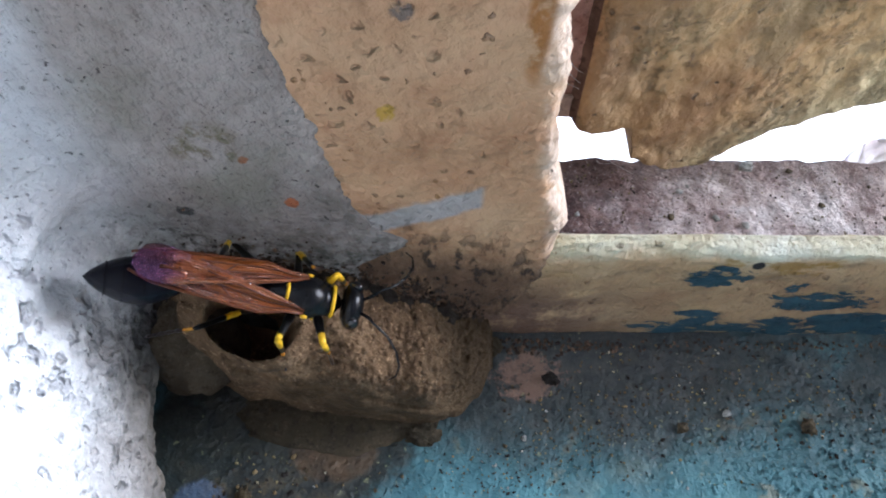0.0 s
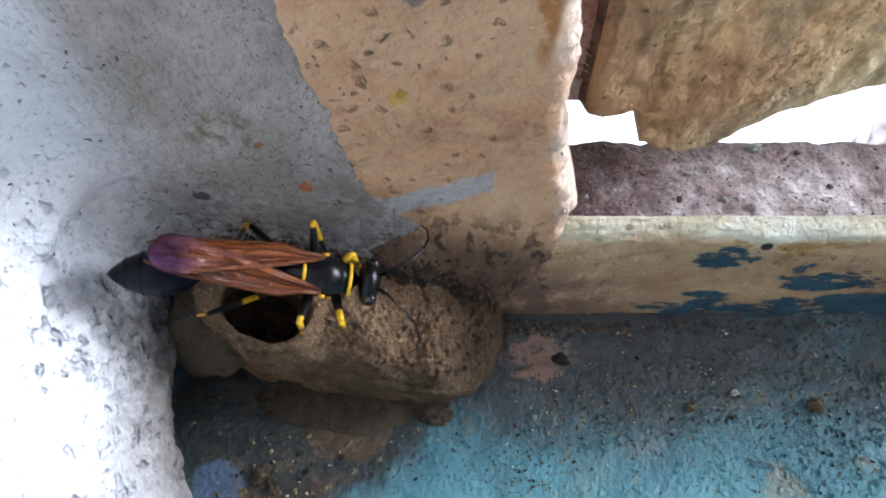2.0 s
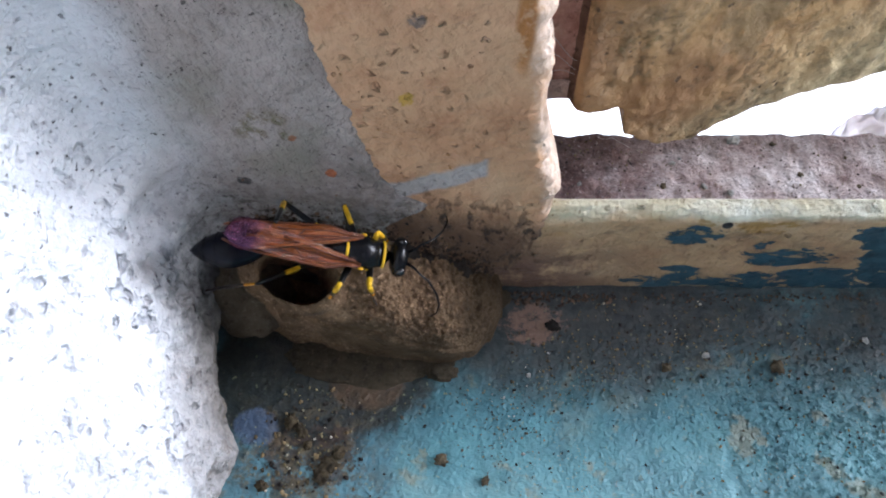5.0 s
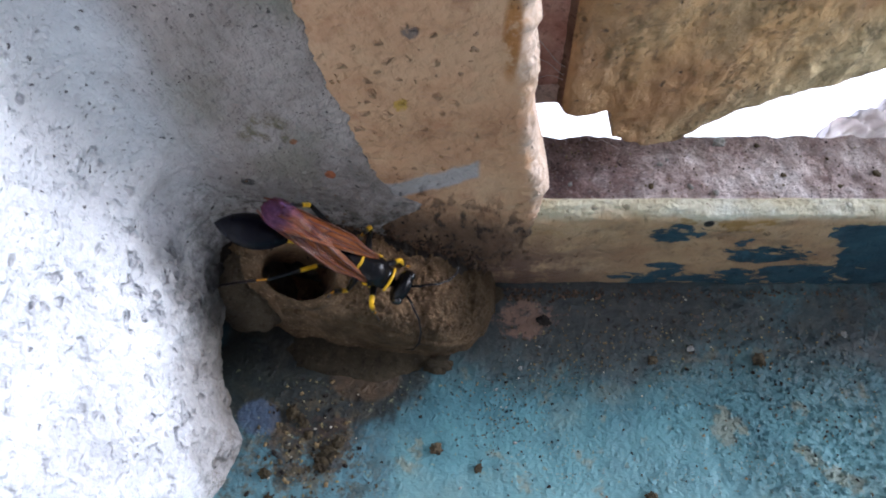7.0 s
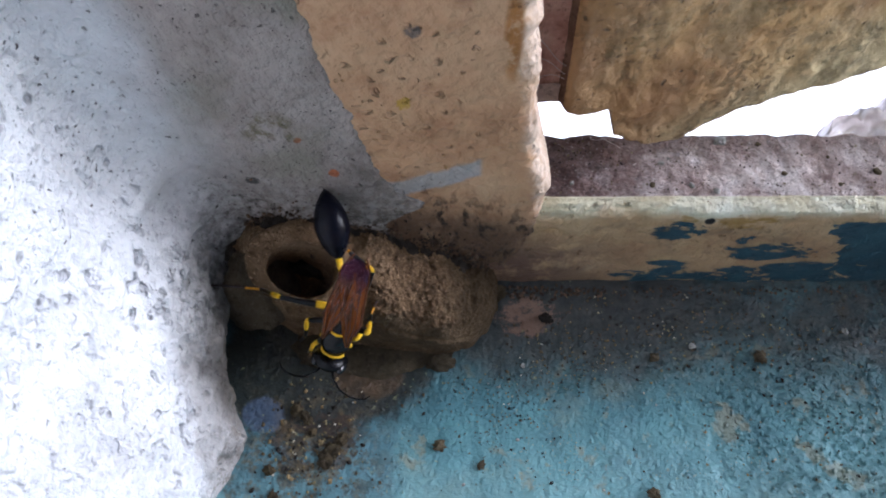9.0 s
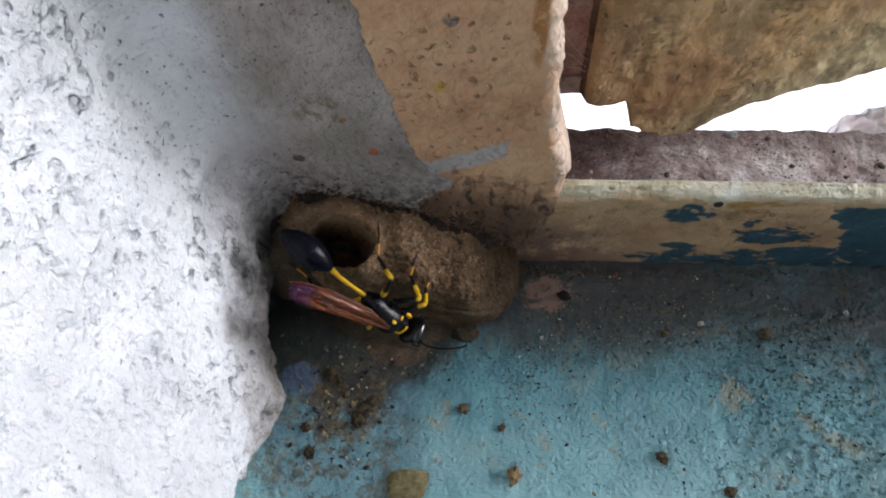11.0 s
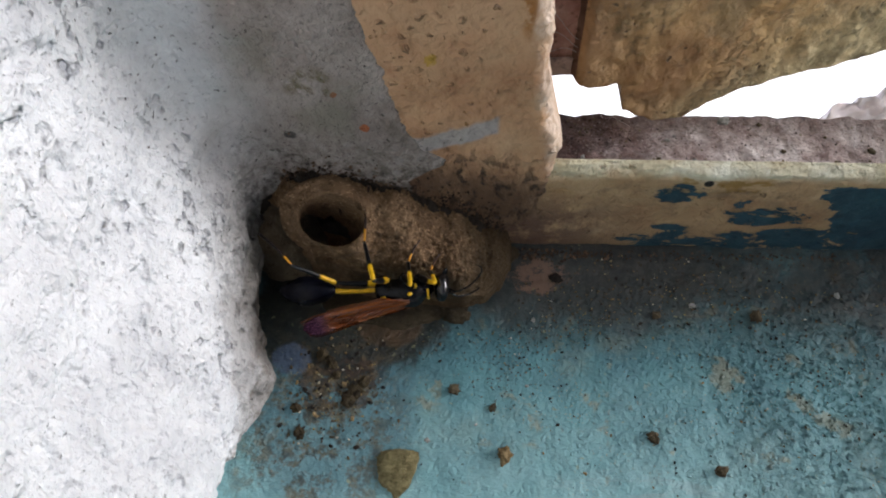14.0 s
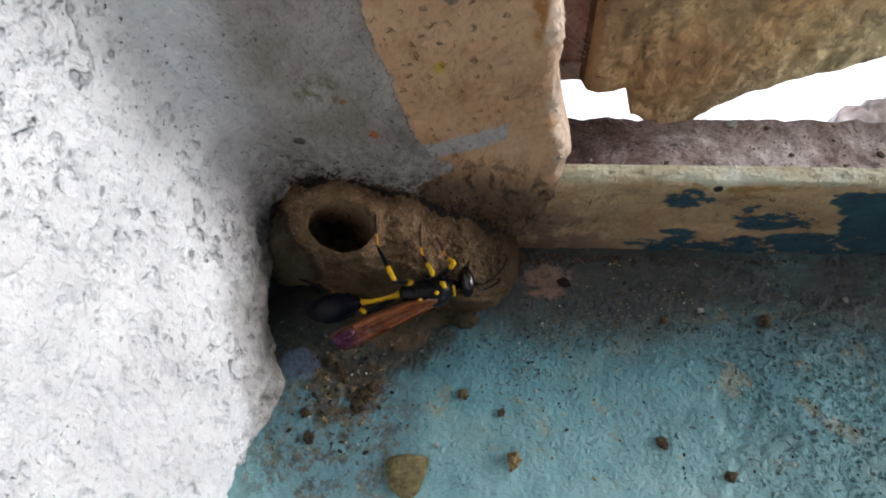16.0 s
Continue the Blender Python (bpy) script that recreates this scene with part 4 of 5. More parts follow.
for mat in (EARTH, TAN, DARK, PALE):
    shapes[mat] = [mesh_of("crumb", finish(lump((1.25, 0.9, 0.7), 7.7 * k + len(mat.name), 0.7, 10, 0.55)), mat) for k in range(3)]
spots = [(-3.05, -0.45, 0.40, 0.42, 70), (-0.9, 0.0, 0.6, 0.5, 40), (2.6, -0.1, 0.9, 0.8, 60), (0.6, 0.75, 1.6, 0.45, 60), (0.5, -0.9, 3.0, 1.2, 40)]
for cx, cy, sx, sy, n in spots:
    for _ in range(n):
        x, y = rng.gauss(cx, sx), rng.gauss(cy, sy)
        if not (-3.55 < x < 4.6 and -2.6 < y < 1.42) or (x < -0.8 and y > 0.35):
            continue
        mat = rng.choices((EARTH, TAN, DARK, PALE), (5, 2, 6, 0.0 if cx == -3.05 else 0.6))[0]
        r = rng.uniform(0.008, 0.019) * (1.35 if cx == -3.05 else 1.0)
        ob = new("crumb", rng.choice(shapes[mat]))
        ob.matrix_world = Matrix.Translation(V(x, y, sill_top(x, y) + r * 0.4)) @ pose(0, 0, 0, 0, 0, rng.uniform(0, 360)) @ Matrix.Diagonal((r, r, r, 1))
        tagged(ob, "tiny crumb of dirt on the teal sill", "crumb", "grit on the sill")


# ---- fine grit, too many to count ----
def grit_material(name, *stops):
    m = Mat(name)
    tone = m.node("ShaderNodeNewGeometry").outputs["Random Per Island"]
    c = m.ramp(tone, *stops)
    return m.done(c, 0.8, m.bump(m.noise(30, 3, 0.7), 0.02), spec=0.35)


def scatter(name, heaps, height, label, seed, material):
    """Grains about the middles of heaps (x, y, spread x, spread y, count, size), all in one mesh."""
    pick = random.Random(seed)
    base = bmesh.new()
    bmesh.ops.create_icosphere(base, subdivisions=1, radius=1)
    shape = [v.co.copy() for v in base.verts]
    links = [tuple(v.index for v in f.verts) for f in base.faces]
    base.free()
    verts, faces = [], []
    for cx, cy, sx, sy, n, size in heaps:
        for _ in range(n):
            x, y = pick.gauss(cx, sx), pick.gauss(cy, sy)
            at = height(x, y)
            if at is None:
                continue
            r = size * pick.uniform(0.45, 1.25)
            turn = pose(0, 0, 0, pick.uniform(0, 360), 0, pick.uniform(0, 360))
            k = len(verts)
            verts += [V(at[0], at[1], at[2] + r * 0.3) + turn @ Vector((p.x * 1.3, p.y * pick.uniform(0.7, 1.1), p.z * pick.uniform(0.6, 1.0))) * (r * S) for p in shape]
            faces += [tuple(k + i for i in f) for f in links]
    me = bpy.data.meshes.new(name)
    me.from_pydata(verts, [], faces)
    me.materials.append(material)
    return tagged(new(name, me), label, "grit", kind="stuff")


def on_sill(x, y):
    return (x, y, sill_top(x, y)) if -3.5 < x < 4.6 and -2.6 < y < 1.5 and not (x < -0.8 and y > 0.4) else None


def on_ledge(x, y):
    return ledge_top(x, (y - 1.81) / 2.06) if -0.4 < x < 5.4 and 1.9 < y < 3.78 else None


def above_nest(x, y):
    """Crumbs stuck to the plaster and the post, thickest along the nest's upper edge."""
    return (x, WALL_Y - 0.045, nest_az(x) - 0.04 + abs(y)) if -3.55 < x < -0.95 else None


GRIT = grit_material("mixed_grit", (0.0, (0.02, 0.016, 0.012)), (0.35, (0.05, 0.036, 0.022)), (0.70, (0.14, 0.11, 0.05)), (0.93, (0.25, 0.215, 0.10)), (1.0, (0.52, 0.50, 0.42)))
CRUMBS = grit_material("mud_crumb_bits", (0.0, (0.02, 0.013, 0.009)), (0.6, (0.06, 0.038, 0.022)), (1.0, (0.16, 0.10, 0.06)))
scatter("fine_grit", [(0.4, 1.0, 1.3, 0.25, 260, 0.013), (1.9, 1.0, 1.2, 0.3, 170, 0.012), (-0.9, 0.05, 0.30, 0.33, 260, 0.009), (0.05, 0.45, 0.35, 0.16, 120, 0.011), (2.6, -0.1, 0.8, 0.6, 110, 0.012), (3.0, -0.9, 0.7, 0.7, 50, 0.012),
                      (0.5, -0.8, 1.8, 0.8, 100, 0.010), (-2.9, -0.5, 0.30, 0.40, 240, 0.014)], on_sill, "fine dark, olive and pale grit strewn over the sill", 31, GRIT)
scatter("joint_dirt", [(-0.3, 1.42, 0.5, 0.05, 150, 0.020), (1.6, 1.44, 1.3, 0.04, 170, 0.014)], on_sill, "dark dirt gathered in the joint of sill and rail", 35, CRUMBS)
scatter("painted_grit", [(2.7, -0.2, 0.7, 0.6, 420, 0.020), (3.2, -1.0, 0.6, 0.7, 300, 0.022), (0.2, 0.35, 0.9, 0.25, 170, 0.016), (1.0, -0.9, 1.3, 0.7, 220, 0.014)], on_sill, "grit and lumps painted over with the sill's teal paint", 34, TEAL)
scatter("mud_crumbs", [(-2.4, 0.0, 0.9, 0.09, 420, 0.022), (-1.9, 0.0, 0.8, 0.30, 240, 0.015), (-1.3, 0.0, 0.3, 0.20, 130, 0.018)], above_nest, "dark brown mud crumbs stuck to plaster and post above the nest", 33, CRUMBS)
scatter("ledge_grit", [(1.5, 2.9, 1.6, 0.55, 190, 0.012), (3.6, 3.0, 1.0, 0.5, 110, 0.012), (0.2, 3.5, 0.4, 0.2, 90, 0.013)], on_ledge, "fine mixed grit and dust on the cement ledge", 32, GRIT)


# ---- cobwebs by the sash ----
def web(name, threads, label):
    thing = tagged(new(name), label, "cobweb")
    thing.location = V(*threads[0][0])
    for pts in threads:
        bm = bmesh.new()
        rows = []
        for i, p in enumerate(pts):
            d = V(*pts[min(i + 1, len(pts) - 1)]) - V(*pts[max(0, i - 1)])
            q = d.to_track_quat("X", "Z")
            rows.append([bm.verts.new(V(*p) + q @ Vector((0, 0.004 * S * math.cos(a), 0.004 * S * math.sin(a)))) for a in (0, 1.57, 3.14, 4.71)])
        for r0, r1 in zip(rows, rows[1:]):
            for j in range(4):
                bm.faces.new((r0[j], r0[(j + 1) % 4], r1[(j + 1) % 4], r1[j]))
        ob = part("thread", bm, SILK, thing)
        ob.matrix_parent_inverse = Matrix.Translation(-thing.location)


SILK = crumb_material("dusty_silk", (0.5, 0.46, 0.44), (0.7, 0.66, 0.64))
rng = random.Random(11)
curl = [(0.42 + 0.05 * math.cos(a) + 0.03 * a, 3.76 + 0.04 * math.sin(a), 0.05 + 0.01 * a) for a in spaced(0, 9, 26)]
web("cobweb", [curl, [(0.55 + 0.04 * i, 3.78 - 0.02 * i, 0.12 - 0.01 * i) for i in range(9)]], "small dusty curl of cobweb on the ledge")
web("cobweb", [[(-0.46 + 0.045 * i, 2.97, 2.1 + 0.25 * j - 0.02 * j * i + 0.06 * math.sin(i * 0.5 + j)) for i in range(9)] for j in range(3)], "dusty cobweb threads between post and sash")


# ---- wasp ----
# Its own space: x to the head, y to its left, z to its back, in metres; the tables are in centimetres.
def shell_paint(name, colour, other=None, start=0.0, end=0.0, rough=0.28, spec=0.22, coat=0.0):
    """Chitin; with other, a second colour between two lengths along the piece."""
    m = Mat(name, own=True)
    c = colour
    if other:
        band = m.math("MULTIPLY", m.step(m.x, start - 0.012, start + 0.012), m.step(m.x, end + 0.012, end - 0.012))
        c = m.mix(band, colour, other)
    c = m.mix(m.step(m.noise(14, 4), 0.4, 0.7, 0.0, 0.3), c, (0.01, 0.008, 0.006))
    return m.done(c, rough, m.bump(m.noise(60, 3, 0.7), 0.002), spec=spec, coat=coat)


BLACK, YELLOW, AMBER = (0.004, 0.0045, 0.0055), (0.72, 0.44, 0.01), (0.60, 0.27, 0.02)
CHITIN = shell_paint("black_chitin", BLACK, rough=0.24, spec=0.20)
GASTER = shell_paint("blue_black_chitin", (0.003, 0.0035, 0.008), rough=0.22, spec=0.13)
BAND = shell_paint("yellow_chitin", YELLOW, rough=0.4)
EYE_SHELL = shell_paint("compound_eye", (0.004, 0.004, 0.005), rough=0.10, spec=0.7)
FEMUR = {"fore": shell_paint("fore_femur_shell", BLACK, YELLOW, 0.21, 0.5), "mid": shell_paint("mid_femur_shell", BLACK, YELLOW, 0.34, 0.6),
         "hind": shell_paint("hind_femur_shell", BLACK, YELLOW, 0.02, 0.24)}
TIBIA = {"fore": shell_paint("fore_tibia_shell", YELLOW, BLACK, 0.17, 0.5), "mid": shell_paint("mid_tibia_shell", YELLOW, BLACK, 0.21, 0.6),
         "hind": shell_paint("hind_tibia_shell", BLACK, YELLOW, 0.0, 0.22)}
TARSUS = {"fore": shell_paint("fore_tarsus_shell", (0.05, 0.03, 0.02), AMBER, -0.1, 0.08), "mid": shell_paint("mid_tarsus_shell", (0.04, 0.025, 0.02), AMBER, -0.1, 0.12),
          "hind": shell_paint("hind_tarsus_shell", (0.03, 0.02, 0.018), AMBER, 0.02, 0.17)}


def wing_material():
    """Amber membrane, smoky towards the tip with a violet gloss partly put into its colour, partly clear, pleated along
    its veins.
    """
    m = Mat("amber_wing_membrane", own=True)
    tip = m.step(m.math("ADD", m.x, m.step(m.noise(5, 2), 0.3, 0.7, -0.08, 0.08)), -0.82, -1.08)
    c = m.mix(tip, m.ramp(m.noise(7, 4, stretch=(0.25, 1.6, 1)), (0.35, (0.27, 0.066, 0.013)), (0.65, (0.66, 0.22, 0.05))), (0.10, 0.055, 0.10))
    m.put(m.b.inputs["Specular Tint"], m.mix(tip, (1.0, 0.86, 0.80), (0.72, 0.42, 1.0)))
    h = m.math("ADD", m.noise(9, 4, stretch=(0.22, 1.6, 1)), m.math("MULTIPLY", m.noise(11, 3, 0.6, shift=4), m.step(tip, 0.0, 1.0, 0.35, 0.6)))
    m.b.inputs["IOR"].default_value = 2.1
    shader = m.done(c, 0.22, m.bump(h, 0.18), spec=0.9)
    clear = m.node("ShaderNodeBsdfTransparent")
    clear.inputs["Color"].default_value = (0.62, 0.33, 0.16, 1)
    mixer = m.node("ShaderNodeMixShader")
    m.link(m.step(tip, 0.0, 1.0, 0.34, 0.52), mixer.inputs[0])
    m.link(m.b.outputs[0], mixer.inputs[1])
    m.link(clear.outputs[0], mixer.inputs[2])
    m.link(mixer.outputs[0], m.t.nodes["Material Output"].inputs["Surface"])
    return shader


WING, VEIN = wing_material(), shell_paint("wing_vein", (0.10, 0.03, 0.008), rough=0.35)


def loft(rings, sides=20):
    """A closed body from rings (x, half width, half height, middle z, middle y)."""
    bm = bmesh.new()
    rows = []
    for x, ry, rz, *mid in rings:
        cz, cy = (mid + [0, 0])[:2]
        rows.append([bm.verts.new((S * x, S * (cy + ry * math.cos(a)), S * (cz + rz * math.sin(a)))) for a in (2 * math.pi * i / sides for i in range(sides))])
    for r0, r1 in zip(rows, rows[1:]):
        for i in range(sides):
            bm.faces.new((r0[i], r0[(i + 1) % sides], r1[(i + 1) % sides], r1[i]))
    bm.faces.new(rows[0][::-1])
    bm.faces.new(rows[-1])
    return bm


def egg(x0, x1, ry, rz, front=0.5, n=14, mid=(0, 0)):
    """Rings of an egg between x0 and x1, thickest at front."""
    out = []
    for i in range(n + 1):
        k = i / n
        w = k ** (math.log(0.5) / math.log(front)) if 0 < k < 1 else k
        r = max(0.02, math.sin(math.pi * w) ** 0.75)
        out.append((x0 + (x1 - x0) * k, ry * r, rz * r, *mid))
    return out


def rod(pts, radii, sides=8):
    """A bent tube through points in the wasp's own space (cm)."""
    bm = bmesh.new()
    rows = []
    for i, p in enumerate(pts):
        a, b = Vector(pts[max(0, i - 1)]), Vector(pts[min(len(pts) - 1, i + 1)])
        q = (b - a).to_track_quat("X", "Z")
        rows.append([bm.verts.new(S * (Vector(p) + q @ Vector((0, radii[i] * math.cos(t), radii[i] * math.sin(t))))) for t in (2 * math.pi * j / sides for j in range(sides))])
    for r0, r1 in zip(rows, rows[1:]):
        for j in range(sides):
            bm.faces.new((r0[j], r0[(j + 1) % sides], r1[(j + 1) % sides], r1[j]))
    bm.faces.new(rows[0][::-1])
    bm.faces.new(rows[-1])
    return bm


def blob_mesh(centre, radii, seg=12):
    bm = bmesh.new()
    bmesh.ops.create_uvsphere(bm, u_segments=seg, v_segments=seg, radius=1)
    for v in bm.verts:
        v.co = S * Vector(tuple(c + r * k for c, r, k in zip(centre, radii, v.co)))
    return bm


def arc_band(x, ry, rz, width, cz=0.0, lo=-0.6, hi=math.pi + 0.6, bow=0.0, n=20):
    """A raised strip over a body's back."""
    return rod([(x + bow * abs(math.cos(lo + (hi - lo) * i / n)), ry * math.cos(lo + (hi - lo) * i / n), cz + rz * math.sin(lo + (hi - lo) * i / n)) for i in range(n + 1)], [width] * (n + 1), 6)


def wing_outline(length, width, n=22):
    """Front and rear margin of a wing that reaches back along -x."""
    front, rear = [], []
    for i in range(n + 1):
        k = i / n
        end = math.sqrt(max(0.0, 1 - (max(0.0, k - 0.82) / 0.18) ** 2))
        front.append((-length * k, width * (0.06 + 0.30 * smooth(0, 0.25, k)) * end - 0.12 * width * (1 - end)))
        rear.append((-length * k, -width * (0.06 + 0.62 * k ** 0.8) * end - 0.12 * width * (1 - end)))
    return front, rear


def wing_mesh(length, width):
    front, rear = wing_outline(length, width)
    bm = bmesh.new()
    rows = []
    for (xf, yf), (xr, yr) in zip(front, rear):
        rows.append([bm.verts.new((S * (xf + (xr - xf) * k), S * (yf + (yr - yf) * k), S * (0.012 * math.sin(k * 9) + 0.02 * xf * xf))) for k in (j / 8 for j in range(9))])
    for r0, r1 in zip(rows, rows[1:]):
        for j in range(8):
            bm.faces.new((r0[j], r0[j + 1], r1[j + 1], r1[j]))
    bmesh.ops.solidify(bm, geom=list(bm.faces), thickness=S * 0.006)
    return bm


def vein_meshes(length, width):
    front, rear = wing_outline(length, width)
    lines = []
    for a, b, k0, k1 in ((0.02, 0.02, 0.0, 1.0), (0.35, 0.22, 0.0, 0.8), (0.55, 0.50, 0.0, 0.85), (0.75, 0.80, 0.0, 0.6), (0.25, 0.7, 0.42, 0.55), (0.2, 0.6, 0.62, 0.75)):
        pts = []
        for i in range(9):
            u = k0 + (k1 - k0) * i / 8
            j = min(21, int(u * 22))
            (xf, yf), (xr, yr) = front[j], rear[j]
            k = a + (b - a) * i / 8
            pts.append((xf + (xr - xf) * k - (u * 22 - j) * length / 22, yf + (yr - yf) * k, 0.012 * math.sin(k * 9) + 0.02 * xf * xf + 0.004))
        lines.append(pts)
    return [rod(pts, [0.010 if i == 0 else 0.006] * 9, 5) for i, pts in enumerate(lines)]


LEGS = {"fore": ((0.17, 0.07, -0.13), (0.30, 0.30, 0.34)), "mid": ((0.0, 0.08, -0.15), (0.38, 0.40, 0.46)), "hind": ((-0.18, 0.08, -0.12), (0.60, 0.57, 0.72))}


def leg_piece(kind, length):
    if kind == "femur":
        return rod([(length * k, 0, 0.01 * math.sin(3 * k)) for k in (0, 0.1, 0.3, 0.6, 0.9, 1.0)], [0.024, 0.036, 0.040, 0.032, 0.026, 0.021])
    if kind == "tibia":
        return rod([(length * k, 0, 0) for k in (0, 0.08, 0.35, 0.7, 0.94, 1.0)], [0.018, 0.026, 0.026, 0.022, 0.022, 0.015])
    pts, radii = [], []
    for a, b in ((0, 0.42), (0.43, 0.62), (0.63, 0.77), (0.78, 0.88), (0.89, 1.0)):
        for k, r in ((a, 0.012), (b - 0.03, 0.017), (b, 0.012)):
            pts.append((length * k, 0, -0.02 * math.sin(math.pi * k)))
            radii.append(r)
    return rod(pts, radii, 6)


wasp = tagged(new("wasp"), "slender black and yellow mud wasp with amber wings", "wasp")
part("thorax", loft([(-0.34, 0.03, 0.04, -0.03), (-0.32, 0.08, 0.08, -0.02), (-0.24, 0.125, 0.13), (-0.14, 0.145, 0.15, 0.01), (-0.06, 0.15, 0.16, 0.02), (0.0, 0.155, 0.165, 0.03), (0.08, 0.16, 0.17, 0.03),
                     (0.15, 0.15, 0.155, 0.02), (0.20, 0.125, 0.12, 0.01), (0.23, 0.115, 0.10, 0.0), (0.27, 0.12, 0.09, 0.02), (0.30, 0.07, 0.06, 0.0), (0.33, 0.035, 0.035)], 24), CHITIN, wasp)
part("collar_band", arc_band(0.262, 0.118, 0.092, 0.014, 0.02, 0.1, math.pi - 0.1), BAND, wasp, "yellow collar band")
part("scutellum_band", arc_band(-0.09, 0.10, 0.165, 0.014, 0.015, 0.7, math.pi - 0.7), BAND, wasp, "yellow band across the back")
part("scutum", loft(egg(-0.06, 0.21, 0.125, 0.07, 0.5, 12, (0.13, 0))), CHITIN, wasp)
for side in (1, -1):
    part("tegula", blob_mesh((0.06, side * 0.155, 0.08), (0.028, 0.016, 0.024)), BAND, wasp, "small yellow wing scale")
    part("side_spot", blob_mesh((0.13, side * 0.152, -0.01), (0.015, 0.010, 0.03)), BAND, wasp, "small yellow spot")
head = part("head", loft([(0.335, 0.05, 0.06), (0.35, 0.12, 0.12), (0.38, 0.17, 0.16), (0.42, 0.18, 0.17, -0.01), (0.46, 0.16, 0.16, -0.02), (0.49, 0.11, 0.12, -0.03), (0.51, 0.05, 0.06, -0.04)], 24), CHITIN, wasp)
for side in (1, -1):
    part("eye", blob_mesh((0.43, side * 0.135, 0.0), (0.062, 0.055, 0.13), 16), EYE_SHELL, head, "glossy black compound eye")
    part("mandible", rod([(0.46, side * 0.07, -0.15), (0.49, side * 0.06, -0.20), (0.50, side * 0.02, -0.235)], [0.025, 0.018, 0.006], 6), CHITIN, head)
    part("antenna", rod([(0.49, side * 0.05, 0.03), (0.56, side * 0.09, 0.08), (0.60, side * 0.13, 0.09), (0.72, side * 0.20, 0.06), (0.82, side * 0.30, 0.0), (0.87, side * 0.40, -0.05), (0.86, side * 0.48, -0.08), (0.80, side * 0.52, -0.10)],
                         [0.014, 0.013, 0.009, 0.010, 0.010, 0.009, 0.007, 0.004], 7), CHITIN, head, "thin dark antenna")
# the stalk and the abdomen turn about the thorax's rear
JOINT = (-0.33, 0, -0.03)
abdomen = part("petiole", rod([(0.02, 0, 0), (-0.06, 0, 0.004), (-0.2, 0, 0.012), (-0.36, 0, 0.012), (-0.47, 0, 0)], [0.02, 0.027, 0.025, 0.026, 0.034], 10), BAND, wasp, "long thin yellow waist")
part("gaster", loft(egg(-1.16, -0.44, 0.172, 0.172, 0.50, 18, (0.0, 0)), 24), GASTER, abdomen, "glossy blue-black abdomen")
for seg_x, r in ((-0.60, 0.140), (-0.76, 0.1705), (-0.90, 0.1625), (-1.02, 0.1225)):
    part("gaster_seam", arc_band(seg_x, r, r, 0.004, 0, 0, 2 * math.pi, n=28), GASTER, abdomen)
wing_parts = []
for side in (1, -1):
    for name, size, base, turn in (("forewing", (1.24, 0.30), (0.05, 0.125, 0.13), (22, 8, 6.0)), ("hindwing", (0.92, 0.22), (-0.02, 0.115, 0.11), (26, 7, 6.0))):
        w = part(name, wing_mesh(*size), WING, wasp, "amber wing with a smoky violet tip")
        wing_parts.append((w, side, base, turn))
        veins = [part("vein", bm, VEIN, w) for bm in vein_meshes(*size)]
        if side < 0:
            for ob in (w, *veins):
                ob.data.transform(Matrix.Diagonal((1, -1, 1, 1)))
                ob.data.flip_normals()
leg_parts = []
for which, (hip, lengths) in LEGS.items():
    for side in (1, -1):
        part(which + "_coxa", loft(egg(-0.06, 0.05, 0.042, 0.055, 0.5, 8)), CHITIN, wasp).location = S * Vector((hip[0], hip[1] * side, hip[2] + 0.02))
        pieces = []
        for kind, length, mats in zip(("femur", "tibia", "tarsus"), lengths, (FEMUR, TIBIA, TARSUS)):
            pieces.append(part(which + "_" + kind, leg_piece(kind, length), mats[which], wasp))
        leg_parts.append((which, side, Vector((hip[0], hip[1] * side, hip[2])), lengths, pieces))


# ---- movement ----
def blend(rows, t):
    """Reads rows (t, values...) at t, eased from row to row."""
    for a, b in zip(rows, rows[1:]):
        if t <= b[0]:
            k = smooth(a[0], b[0], t)
            return [p + (q - p) * k for p, q in zip(a[1:], b[1:])]
    return list(rows[-1][1:])


